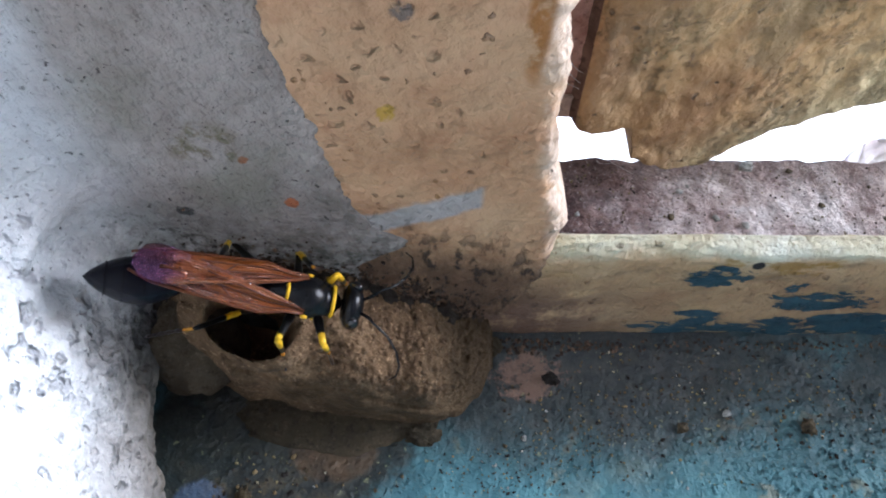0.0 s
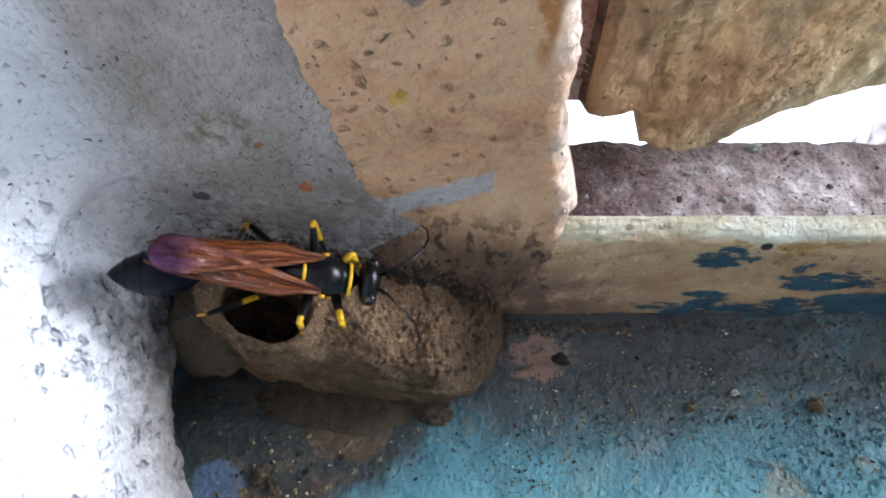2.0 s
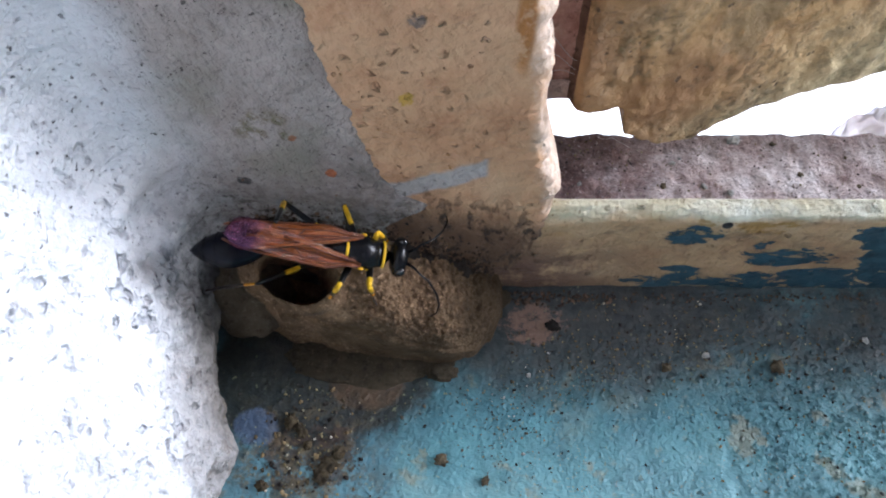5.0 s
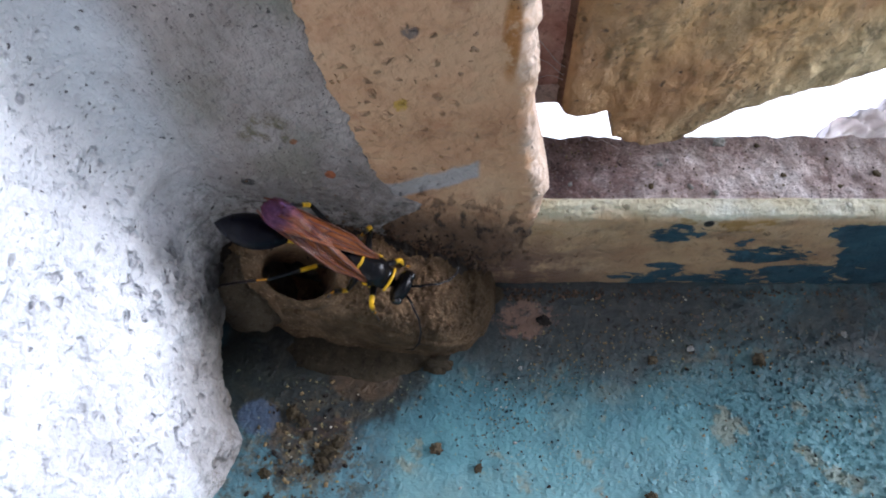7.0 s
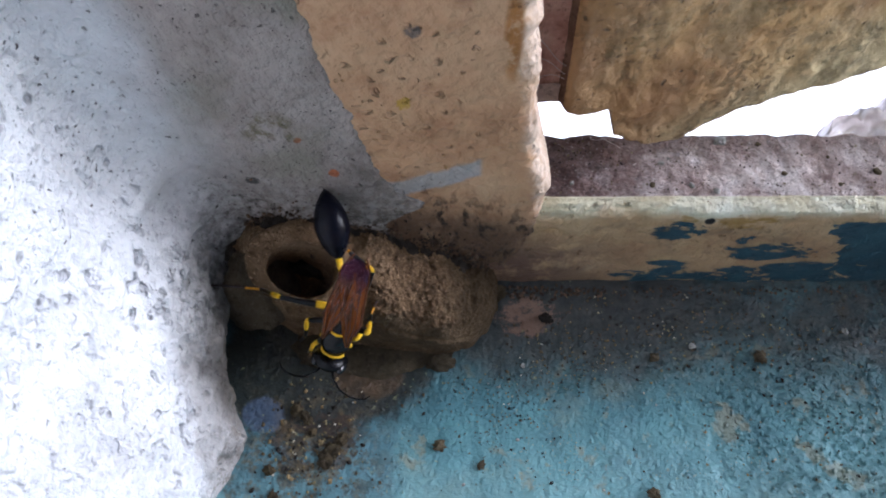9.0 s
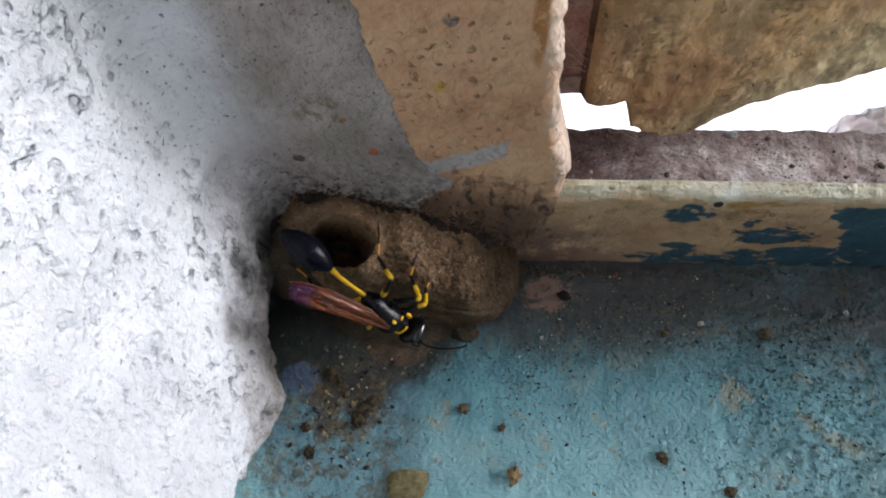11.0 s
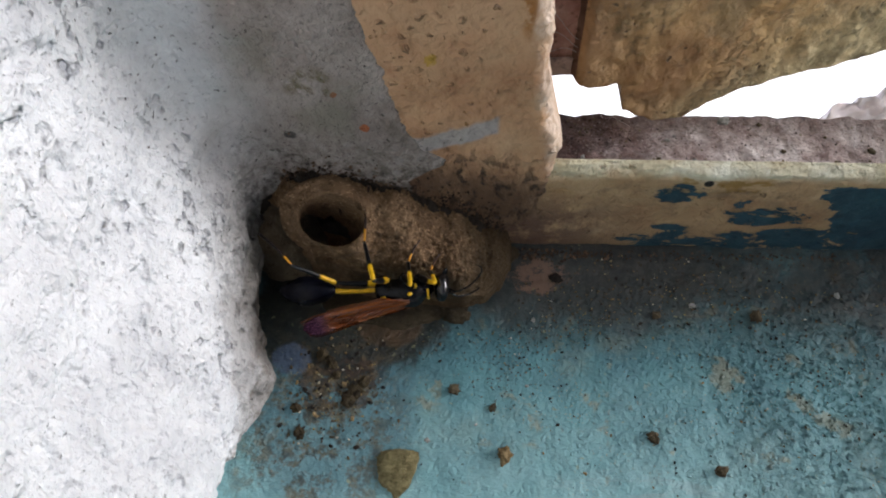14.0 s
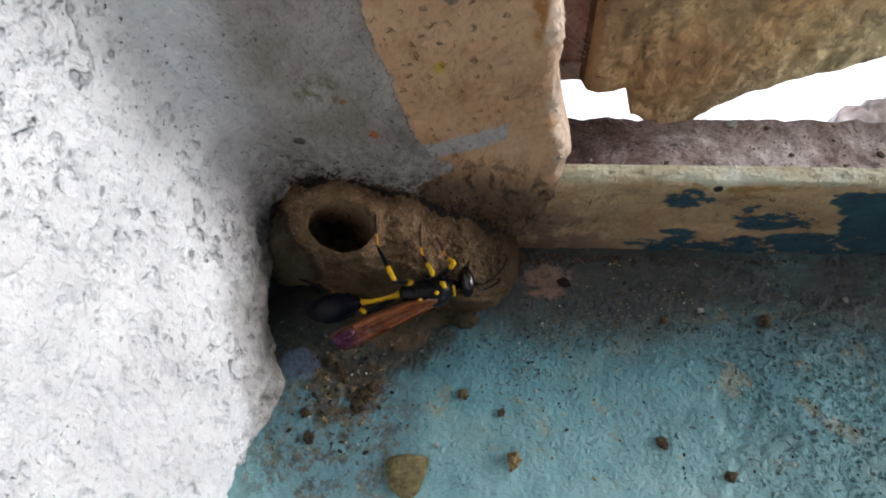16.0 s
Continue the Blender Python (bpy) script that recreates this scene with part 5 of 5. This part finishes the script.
# the thorax's middle, and a point before it that the head turns to
BODY = [
    (0.0, -2.46, 0.99, 1.91, -2.06, 0.98, 1.78),
    (0.5, -2.47, 0.95, 1.99, -2.07, 0.93, 1.87),
    (1.5, -2.43, 0.97, 2.01, -2.03, 0.98, 1.89),
    (3.5, -2.42, 0.96, 1.97, -2.01, 0.95, 1.90),
    (6.0, -2.23, 1.02, 1.82, -1.85, 1.05, 1.66),
    (6.5, -2.25, 1.03, 1.83, -1.86, 1.06, 1.68),
    (7.0, -2.18, 0.88, 1.74, -1.83, 0.76, 1.53),
    (7.5, -2.27, 0.82, 1.70, -1.97, 0.71, 1.43),
    (8.0, -2.17, 0.46, 1.41, -2.02, 0.35, 1.03),
    (8.5, -2.31, 0.44, 1.36, -2.35, 0.25, 1.00),
    (9.0, -2.49, 0.36, 1.30, -2.63, 0.19, 0.94),
    (9.3, -2.64, 0.29, 1.22, -2.75, 0.19, 0.83),
    (9.5, -2.47, 0.33, 1.06, -2.28, 0.26, 0.69),
    (9.7, -2.48, 0.30, 1.06, -2.28, 0.24, 0.69),
    (10.7, -2.48, 0.30, 1.06, -2.28, 0.24, 0.69),
    (11.3, -2.30, 0.28, 1.08, -1.99, 0.21, 0.87),
    (12.0, -2.12, 0.42, 0.90, -1.71, 0.35, 0.85),
    (12.5, -2.20, 0.40, 0.79, -1.81, 0.25, 0.77),
    (13.0, -2.24, 0.41, 0.83, -1.86, 0.24, 0.85),
    (13.5, -2.14, 0.39, 0.88, -1.72, 0.37, 0.87),
    (14.0, -2.09, 0.39, 0.92, -1.67, 0.44, 0.92),
    (14.5, -2.05, 0.42, 0.93, -1.64, 0.48, 0.94),
    (15.0, -2.04, 0.47, 1.00, -1.66, 0.62, 1.05),
    (15.5, -1.92, 0.40, 0.99, -1.53, 0.55, 1.02),
    (16.0, -1.90, 0.40, 1.04, -1.50, 0.51, 1.04),
]
# the way its back faces, and the tip of its abdomen
BACK = [
    (0.0, 0.27, -0.33, 0.90, -3.81, 0.87, 2.40),
    (0.5, 0.24, -0.33, 0.91, -3.84, 0.87, 2.40),
    (1.5, 0.27, -0.38, 0.88, -3.84, 0.86, 2.24),
    (3.5, 0.16, -0.38, 0.91, -3.85, 0.87, 2.11),
    (6.0, 0.39, -0.41, 0.83, -3.66, 0.95, 1.97),
    (6.5, 0.35, -0.42, 0.84, -3.65, 0.90, 2.12),
    (7.0, 0.34, -0.49, 0.80, -3.50, 1.01, 2.32),
    (7.5, 0.44, -0.55, 0.71, -3.57, 1.18, 2.19),
    (8.0, 0.25, -0.90, 0.36, -3.17, 1.03, 2.27),
    (8.5, -0.05, -0.88, 0.48, -2.56, 1.25, 2.52),
    (9.0, -0.15, -0.86, 0.48, -2.60, 1.46, 2.27),
    (9.3, -0.23, -0.92, 0.31, -2.77, 1.33, 2.20),
    (9.5, -0.39, -0.92, -0.03, -3.16, 1.12, 1.54),
    (9.7, -0.38, -0.92, -0.05, -3.20, 1.08, 1.51),
    (10.7, -0.38, -0.92, -0.05, -3.20, 1.08, 1.51),
    (11.3, -0.32, -0.92, -0.16, -3.10, 0.25, 1.85),
    (12.0, -0.20, -0.95, -0.24, -3.53, 0.74, 0.86),
    (12.5, -0.35, -0.90, -0.25, -3.28, 0.49, 1.61),
    (13.0, -0.37, -0.90, -0.25, -3.26, 0.38, 1.66),
    (13.5, -0.05, -0.96, -0.26, -3.56, 0.58, 0.69),
    (14.0, 0.11, -0.96, -0.26, -3.53, 0.41, 0.79),
    (14.5, 0.16, -0.95, -0.26, -3.45, 0.22, 0.62),
    (15.0, 0.39, -0.90, -0.19, -3.36, 0.12, 0.54),
    (15.5, 0.37, -0.90, -0.23, -3.27, 0.05, 0.62),
    (16.0, 0.24, -0.94, -0.24, -3.31, 0.20, 0.78),
]
# where each knee, each ankle and each foot is, from one time to the next
KNEES = {
    ("hind", -1): [(0, -3.02, 1.13, 1.37), (3, -2.99, 1.08, 1.42), (3.6, -2.99, 1.08, 1.42), (6, -2.85, 1.13, 1.34), (6.5, -2.85, 1.13, 1.34), (7, -2.75, 1.15, 1.27), (7.5, -2.8, 1.08, 1.23), (8, -2.91, 0.45, 1.6), (8.5, -2.95, 0.62, 1.62), (9, -3.06, 0.59, 1.59), (9.5, -3.12, 0.27, 1.23), (12, -2.85, 0.43, 0.93), (13, -2.91, 0.4, 0.81), (14, -2.87, 0.43, 0.99), (15, -2.71, 0.16, 0.84), (16, -2.61, 0.15, 0.92)],
    ("hind", 1): [(0, -3.07, 1.54, 1.83), (3, -3.03, 1.51, 1.91), (3.6, -3.03, 1.51, 1.91), (6, -2.9, 1.36, 2.12), (6.5, -2.9, 1.36, 2.12), (7, -2.72, 1.38, 2.08), (7.5, -2.38, 0.88, 2.34), (8, -2, 0.7, 2.11), (8.5, -2.1, 1.17, 1.25), (9, -2.11, 0.72, 1.9), (9.5, -2.29, 0.45, 1.84), (12, -2.3, 0.27, 1.56), (13, -2.3, 0.27, 1.44), (14, -2.36, 0.17, 1.54), (15, -2.34, 0.17, 1.57), (16, -2.22, 0.17, 1.67)],
    ("mid", 1): [(0, -2.53, 1.49, 1.73), (3, -2.42, 1.18, 2.24), (3.6, -2.42, 1.18, 2.24), (6, -2.39, 1.51, 1.69), (6.5, -2.39, 1.51, 1.69), (7, -2.18, 1.4, 1.64), (7.5, -2.14, 1.07, 1.95), (8, -1.87, 0.4, 1.53), (8.5, -2, 0.72, 1.01), (9, -2.18, 0.27, 1.45), (9.5, -2.17, 0.16, 1.29), (12, -1.96, 0.44, 1.35), (13, -1.98, 0.27, 1.12), (14, -1.99, 0.26, 1.3), (15, -2, 0.41, 1.42), (16, -1.84, 0.37, 1.49)],
    ("fore", 1): [(0, -2.16, 1.12, 2.01), (3, -2.15, 1.07, 2.13), (3.6, -2.15, 1.07, 2.13), (6, -2.03, 1.14, 1.96), (6.5, -2.03, 1.14, 1.96), (7, -1.88, 1.14, 1.41), (7.5, -1.95, 0.81, 1.7), (8, -1.96, 0.3, 1.31), (8.5, -2.11, 0.52, 0.89), (9, -2.31, 0.27, 1.31), (9.5, -2.28, 0.31, 1.23), (12, -1.72, 0.39, 1.17), (13, -1.84, 0.29, 1.09), (14, -1.73, 0.36, 1.18), (15, -1.78, 0.64, 1.37), (16, -1.62, 0.56, 1.4)],
    ("mid", -1): [(0, -2.57, 0.63, 1.91), (3, -2.49, 0.61, 1.98), (3.6, -2.49, 0.61, 1.98), (6, -2.38, 0.66, 1.78), (6.5, -2.38, 0.66, 1.78), (7, -2.43, 0.86, 1.25), (7.5, -2.38, 0.52, 1.78), (8, -2.53, 0.32, 1.19), (8.5, -2.71, 0.59, 1.1), (9, -2.88, 0.57, 1.1), (9.5, -2.82, 0.34, 1.04), (12, -2.28, 0.29, 1.02), (13, -2.49, 0.36, 0.75), (14, -2.31, 0.25, 0.99), (15, -2.16, 0.26, 1.04), (16, -2, 0.21, 1.13)],
    ("fore", -1): [(0, -2.26, 0.67, 1.71), (3, -2.21, 0.66, 1.85), (3.6, -2.21, 0.66, 1.85), (6, -2.12, 0.73, 1.67), (6.5, -2.12, 0.73, 1.67), (7, -2.12, 0.54, 1.58), (7.5, -2.27, 0.56, 1.29), (8, -2.37, 0.27, 1.12), (8.5, -2.49, 0.4, 0.88), (9, -2.82, 0.37, 0.93), (9.5, -2.58, 0.21, 0.82), (12, -1.96, 0.63, 0.56), (13, -2.06, 0.56, 0.52), (14, -1.96, 0.64, 0.6), (15, -1.89, 0.47, 1.2), (16, -1.74, 0.38, 1.22)],
}
# the ankles
ANKLES = {
    ("hind", -1): [(0, -3.24, 0.78, 1.77), (3, -3.25, 0.74, 1.8), (3.6, -3.25, 0.74, 1.8), (6, -3.2, 0.77, 1.61), (6.5, -3.2, 0.77, 1.61), (7, -3.19, 0.86, 1.5), (7.5, -3.13, 0.76, 1.57), (8, -3.34, 0.71, 1.32), (8.5, -3.34, 0.84, 1.28), (9, -3.38, 0.87, 1.21), (9.5, -3.4, 0.73, 1.03), (12, -3.3, 0.76, 0.81), (13, -3.38, 0.6, 1.06), (14, -3.3, 0.43, 1.36), (15, -3.01, 0.52, 0.51), (16, -2.96, 0.49, 0.63)],
    ("hind", 1): [(0, -3.01, 1.12, 2.21), (3, -2.98, 1.09, 2.28), (3.6, -2.98, 1.09, 2.28), (6, -2.87, 0.92, 2.48), (6.5, -2.87, 0.92, 2.48), (7, -2.83, 1.06, 2.54), (7.5, -2.68, 1.22, 1.99), (8, -2.39, 0.98, 1.82), (8.5, -2.25, 0.99, 1.77), (9, -2.25, 0.61, 2.44), (9.5, -2.49, 0.94, 1.63), (12, -2.51, 0.77, 1.39), (13, -2.53, 0.78, 1.34), (14, -2.52, 0.7, 1.43), (15, -2.51, 0.7, 1.47), (16, -2.46, 0.67, 1.52)],
    ("mid", 1): [(0, -2.37, 1.22, 1.98), (3, -2.41, 1.3, 1.86), (3.6, -2.41, 1.3, 1.86), (6, -2.28, 1.21, 1.92), (6.5, -2.28, 1.21, 1.92), (7, -2.2, 1.14, 1.94), (7.5, -2.05, 1.2, 1.58), (8, -1.94, 0.69, 1.27), (8.5, -1.98, 0.72, 1.41), (9, -2.2, 0.58, 1.21), (9.5, -2.21, 0.53, 1.16), (12, -2.09, 0.8, 1.25), (13, -2.04, 0.65, 1.04), (14, -2.05, 0.63, 1.15), (15, -2.08, 0.74, 1.23), (16, -1.98, 0.69, 1.3)],
    ("fore", 1): [(0, -2.14, 1.21, 1.73), (3, -2.12, 1.15, 1.84), (3.6, -2.12, 1.15, 1.84), (6, -1.97, 1.25, 1.69), (6.5, -1.97, 1.25, 1.69), (7, -1.86, 1.23, 1.13), (7.5, -1.92, 0.87, 1.41), (8, -1.91, 0.39, 1.03), (8.5, -2.09, 0.49, 1.18), (9, -2.26, 0.48, 1.1), (9.5, -2.24, 0.53, 1.04), (12, -1.8, 0.66, 1.05), (13, -1.84, 0.58, 1.02), (14, -1.8, 0.6, 1.01), (15, -1.84, 0.88, 1.2), (16, -1.74, 0.75, 1.2)],
    ("mid", -1): [(0, -2.61, 0.71, 1.52), (3, -2.55, 0.71, 1.59), (3.6, -2.55, 0.71, 1.59), (6, -2.54, 0.77, 1.43), (6.5, -2.54, 0.77, 1.43), (7, -2.49, 0.68, 1.6), (7.5, -2.51, 0.64, 1.42), (8, -2.64, 0.42, 0.82), (8.5, -2.72, 0.48, 0.71), (9, -2.97, 0.56, 0.71), (9.5, -2.97, 0.29, 0.67), (12, -2.45, 0.41, 0.68), (13, -2.68, 0.45, 0.4), (14, -2.48, 0.35, 0.65), (15, -2.3, 0.37, 0.69), (16, -2.03, 0.23, 0.73)],
    ("fore", -1): [(0, -2.27, 0.76, 1.42), (3, -2.23, 0.74, 1.57), (3.6, -2.23, 0.74, 1.57), (6, -2.12, 0.81, 1.39), (6.5, -2.12, 0.81, 1.39), (7, -2.13, 0.61, 1.28), (7.5, -2.25, 0.61, 0.99), (8, -2.39, 0.31, 0.83), (8.5, -2.58, 0.42, 0.6), (9, -2.92, 0.39, 0.65), (9.5, -2.6, 0.2, 0.52), (12, -1.94, 0.71, 0.27), (13, -2.05, 0.6, 0.22), (14, -1.92, 0.68, 0.3), (15, -1.84, 0.52, 0.91), (16, -1.69, 0.43, 0.93)],
}
# the feet
FEET = {
    ("hind", -1): [(0, -3.92, 0.96, 1.19), (3, -3.91, 0.94, 1.17), (3.6, -3.91, 0.94, 1.17), (6, -3.94, 0.85, 1.32), (6.5, -3.94, 0.85, 1.32), (7, -3.89, 0.97, 1.12), (7.5, -3.89, 0.97, 1.15), (8, -3.9, 0.95, 1.15), (8.5, -3.92, 0.9, 1.25), (9, -3.92, 0.91, 1.21), (9.5, -3.74, 1, 1.12), (12, -3.84, 1.06, 1.08), (13, -3.87, 1.1, 1.08), (14, -3.89, 1.03, 1.16), (15, -3.48, 0.8, 0.46), (16, -3.56, 0.8, 0.49)],
    ("hind", 1): [(0, -3.24, 1.3, 1.66), (3, -3.24, 1.35, 1.67), (3.6, -3.24, 1.35, 1.67), (6, -3.22, 1.33, 1.68), (6.5, -3.22, 1.33, 1.68), (7, -3.2, 1.49, 1.73), (7.5, -2.82, 1.42, 1.67), (8, -2.56, 1.23, 1.51), (8.5, -2.42, 1.23, 1.4), (9, -2.53, 1.19, 1.49), (9.5, -2.56, 1.32, 1.5), (12, -2.53, 1.26, 1.49), (13, -2.51, 1.26, 1.48), (14, -2.53, 1.24, 1.48), (15, -2.52, 1.24, 1.47), (16, -2.53, 1.27, 1.49)],
    ("mid", 1): [(0, -2.34, 1.47, 1.51), (3, -2.35, 1.47, 1.53), (3.6, -2.35, 1.47, 1.53), (6, -2.26, 1.45, 1.49), (6.5, -2.26, 1.45, 1.49), (7, -2.29, 1.36, 1.44), (7.5, -2.03, 1.26, 1.23), (8, -1.88, 0.99, 1.07), (8.5, -1.96, 1, 1.15), (9, -2.15, 0.79, 1.07), (9.5, -1.98, 0.89, 1.11), (12, -2.07, 1.11, 1.31), (13, -1.92, 0.96, 1.06), (14, -1.95, 0.93, 1.08), (15, -2.03, 1.08, 1.27), (16, -2.03, 1.09, 1.27)],
    ("fore", 1): [(0, -2.1, 1.39, 1.37), (3, -2.07, 1.4, 1.36), (3.6, -2.07, 1.4, 1.36), (6, -1.9, 1.42, 1.25), (6.5, -1.9, 1.42, 1.25), (7, -1.75, 1.28, 1), (7.5, -1.86, 1.01, 1.05), (8, -1.88, 0.61, 0.58), (8.5, -2.06, 0.68, 0.99), (9, -2.22, 0.7, 0.78), (9.5, -2.14, 0.7, 0.97), (12, -1.73, 0.96, 0.9), (13, -1.72, 0.93, 0.9), (14, -1.72, 0.89, 0.88), (15, -1.89, 1.14, 1.09), (16, -1.88, 1.12, 1.08)],
    ("mid", -1): [(0, -2.66, 0.74, 1.08), (3, -2.63, 0.76, 1.16), (3.6, -2.63, 0.76, 1.16), (6, -2.7, 0.75, 1.1), (6.5, -2.7, 0.75, 1.1), (7, -2.68, 0.76, 1.18), (7.5, -2.62, 0.7, 1.01), (8, -2.81, 0.61, 0.06), (8.5, -2.75, 0.57, 0.05), (9, -3.23, 0.77, 0), (9.5, -3.02, 0.44, 0), (12, -2.67, 0.66, 0.07), (13, -2.85, 0.58, 0.05), (14, -2.71, 0.59, 0.06), (15, -2.45, 0.6, 0.07), (16, -2.14, 0.45, 0.03)],
    ("fore", -1): [(0, -2.27, 0.79, 1.07), (3, -2.24, 0.82, 1.15), (3.6, -2.24, 0.82, 1.15), (6, -2.11, 0.81, 1.11), (6.5, -2.11, 0.81, 1.11), (7, -2.11, 0.67, 0.9), (7.5, -2.23, 0.66, 0.66), (8, -2.44, 0.51, 0.06), (8.5, -2.68, 0.53, 0.06), (9, -3.06, 0.53, 0.03), (9.5, -2.62, 0.35, -0), (12, -1.87, 0.67, 0.17), (13, -2, 0.56, 0.06), (14, -1.86, 0.67, 0.11), (15, -1.78, 0.6, 0.56), (16, -1.64, 0.57, 0.51)],
}


def along(start, end, up):
    """A pose at start with x along the way to end and z as near up as can be."""
    x = (end - start).normalized()
    y = up.cross(x).normalized()
    m = Matrix((x, y, x.cross(y))).transposed().to_4x4()
    m.translation = start
    return m


def body_pose(t):
    r = blend(BODY, t)
    o, ahead = Vector(r[:3]), Vector(r[3:])
    return along(o, ahead, Vector(blend(BACK, t)[:3]).normalized())


def reach(start, goal, length):
    return start + (goal - start).normalized() * length


def to_metres(m):
    m = m.copy()
    m.translation = m.translation * S
    return m


def motions():
    times = [i * 0.25 for i in range(65)]
    root, waist, limbs = [], [], {i: ([], [], []) for i in range(len(leg_parts))}
    for t in times:
        m = body_pose(t)
        inv = m.inverted()
        w = m.copy()
        w.translation = V(*m.translation)
        root.append((t, w))
        tip = inv @ Vector(blend(BACK, t)[3:])
        j = Vector(JOINT)
        waist.append((t, to_metres(along(j, j - (tip - j), Vector((0, 0, 1))))))
        for i, (which, side, hip, lengths, pieces) in enumerate(leg_parts):
            knee = reach(hip, inv @ Vector(blend(KNEES[which, side], t)), lengths[0])
            ankle = reach(knee, inv @ Vector(blend(ANKLES[which, side], t)), lengths[1])
            foot = inv @ Vector(blend(FEET[which, side], t))
            up = Vector((0, 0.3 * side, 1))
            for rows, a, b in zip(limbs[i], (hip, knee, ankle), (knee, ankle, foot)):
                rows.append((t, to_metres(along(a, b, up))))
    for w, side, base, turn in wing_parts:
        rows = []
        for t in times:
            k = smooth(9.2, 9.6, t)
            rows.append((t, pose(S * base[0], S * base[1] * side, S * (base[2] + 0.03 * k), -(turn[0] + 26 * k) * side, turn[1] - 1 * k, turn[2] * side)))
        walk(w, rows)
    walk(wasp, root)
    walk(abdomen, waist)
    for i, (which, side, hip, lengths, pieces) in enumerate(leg_parts):
        for ob, rows in zip(pieces, limbs[i]):
            walk(ob, rows)


motions()
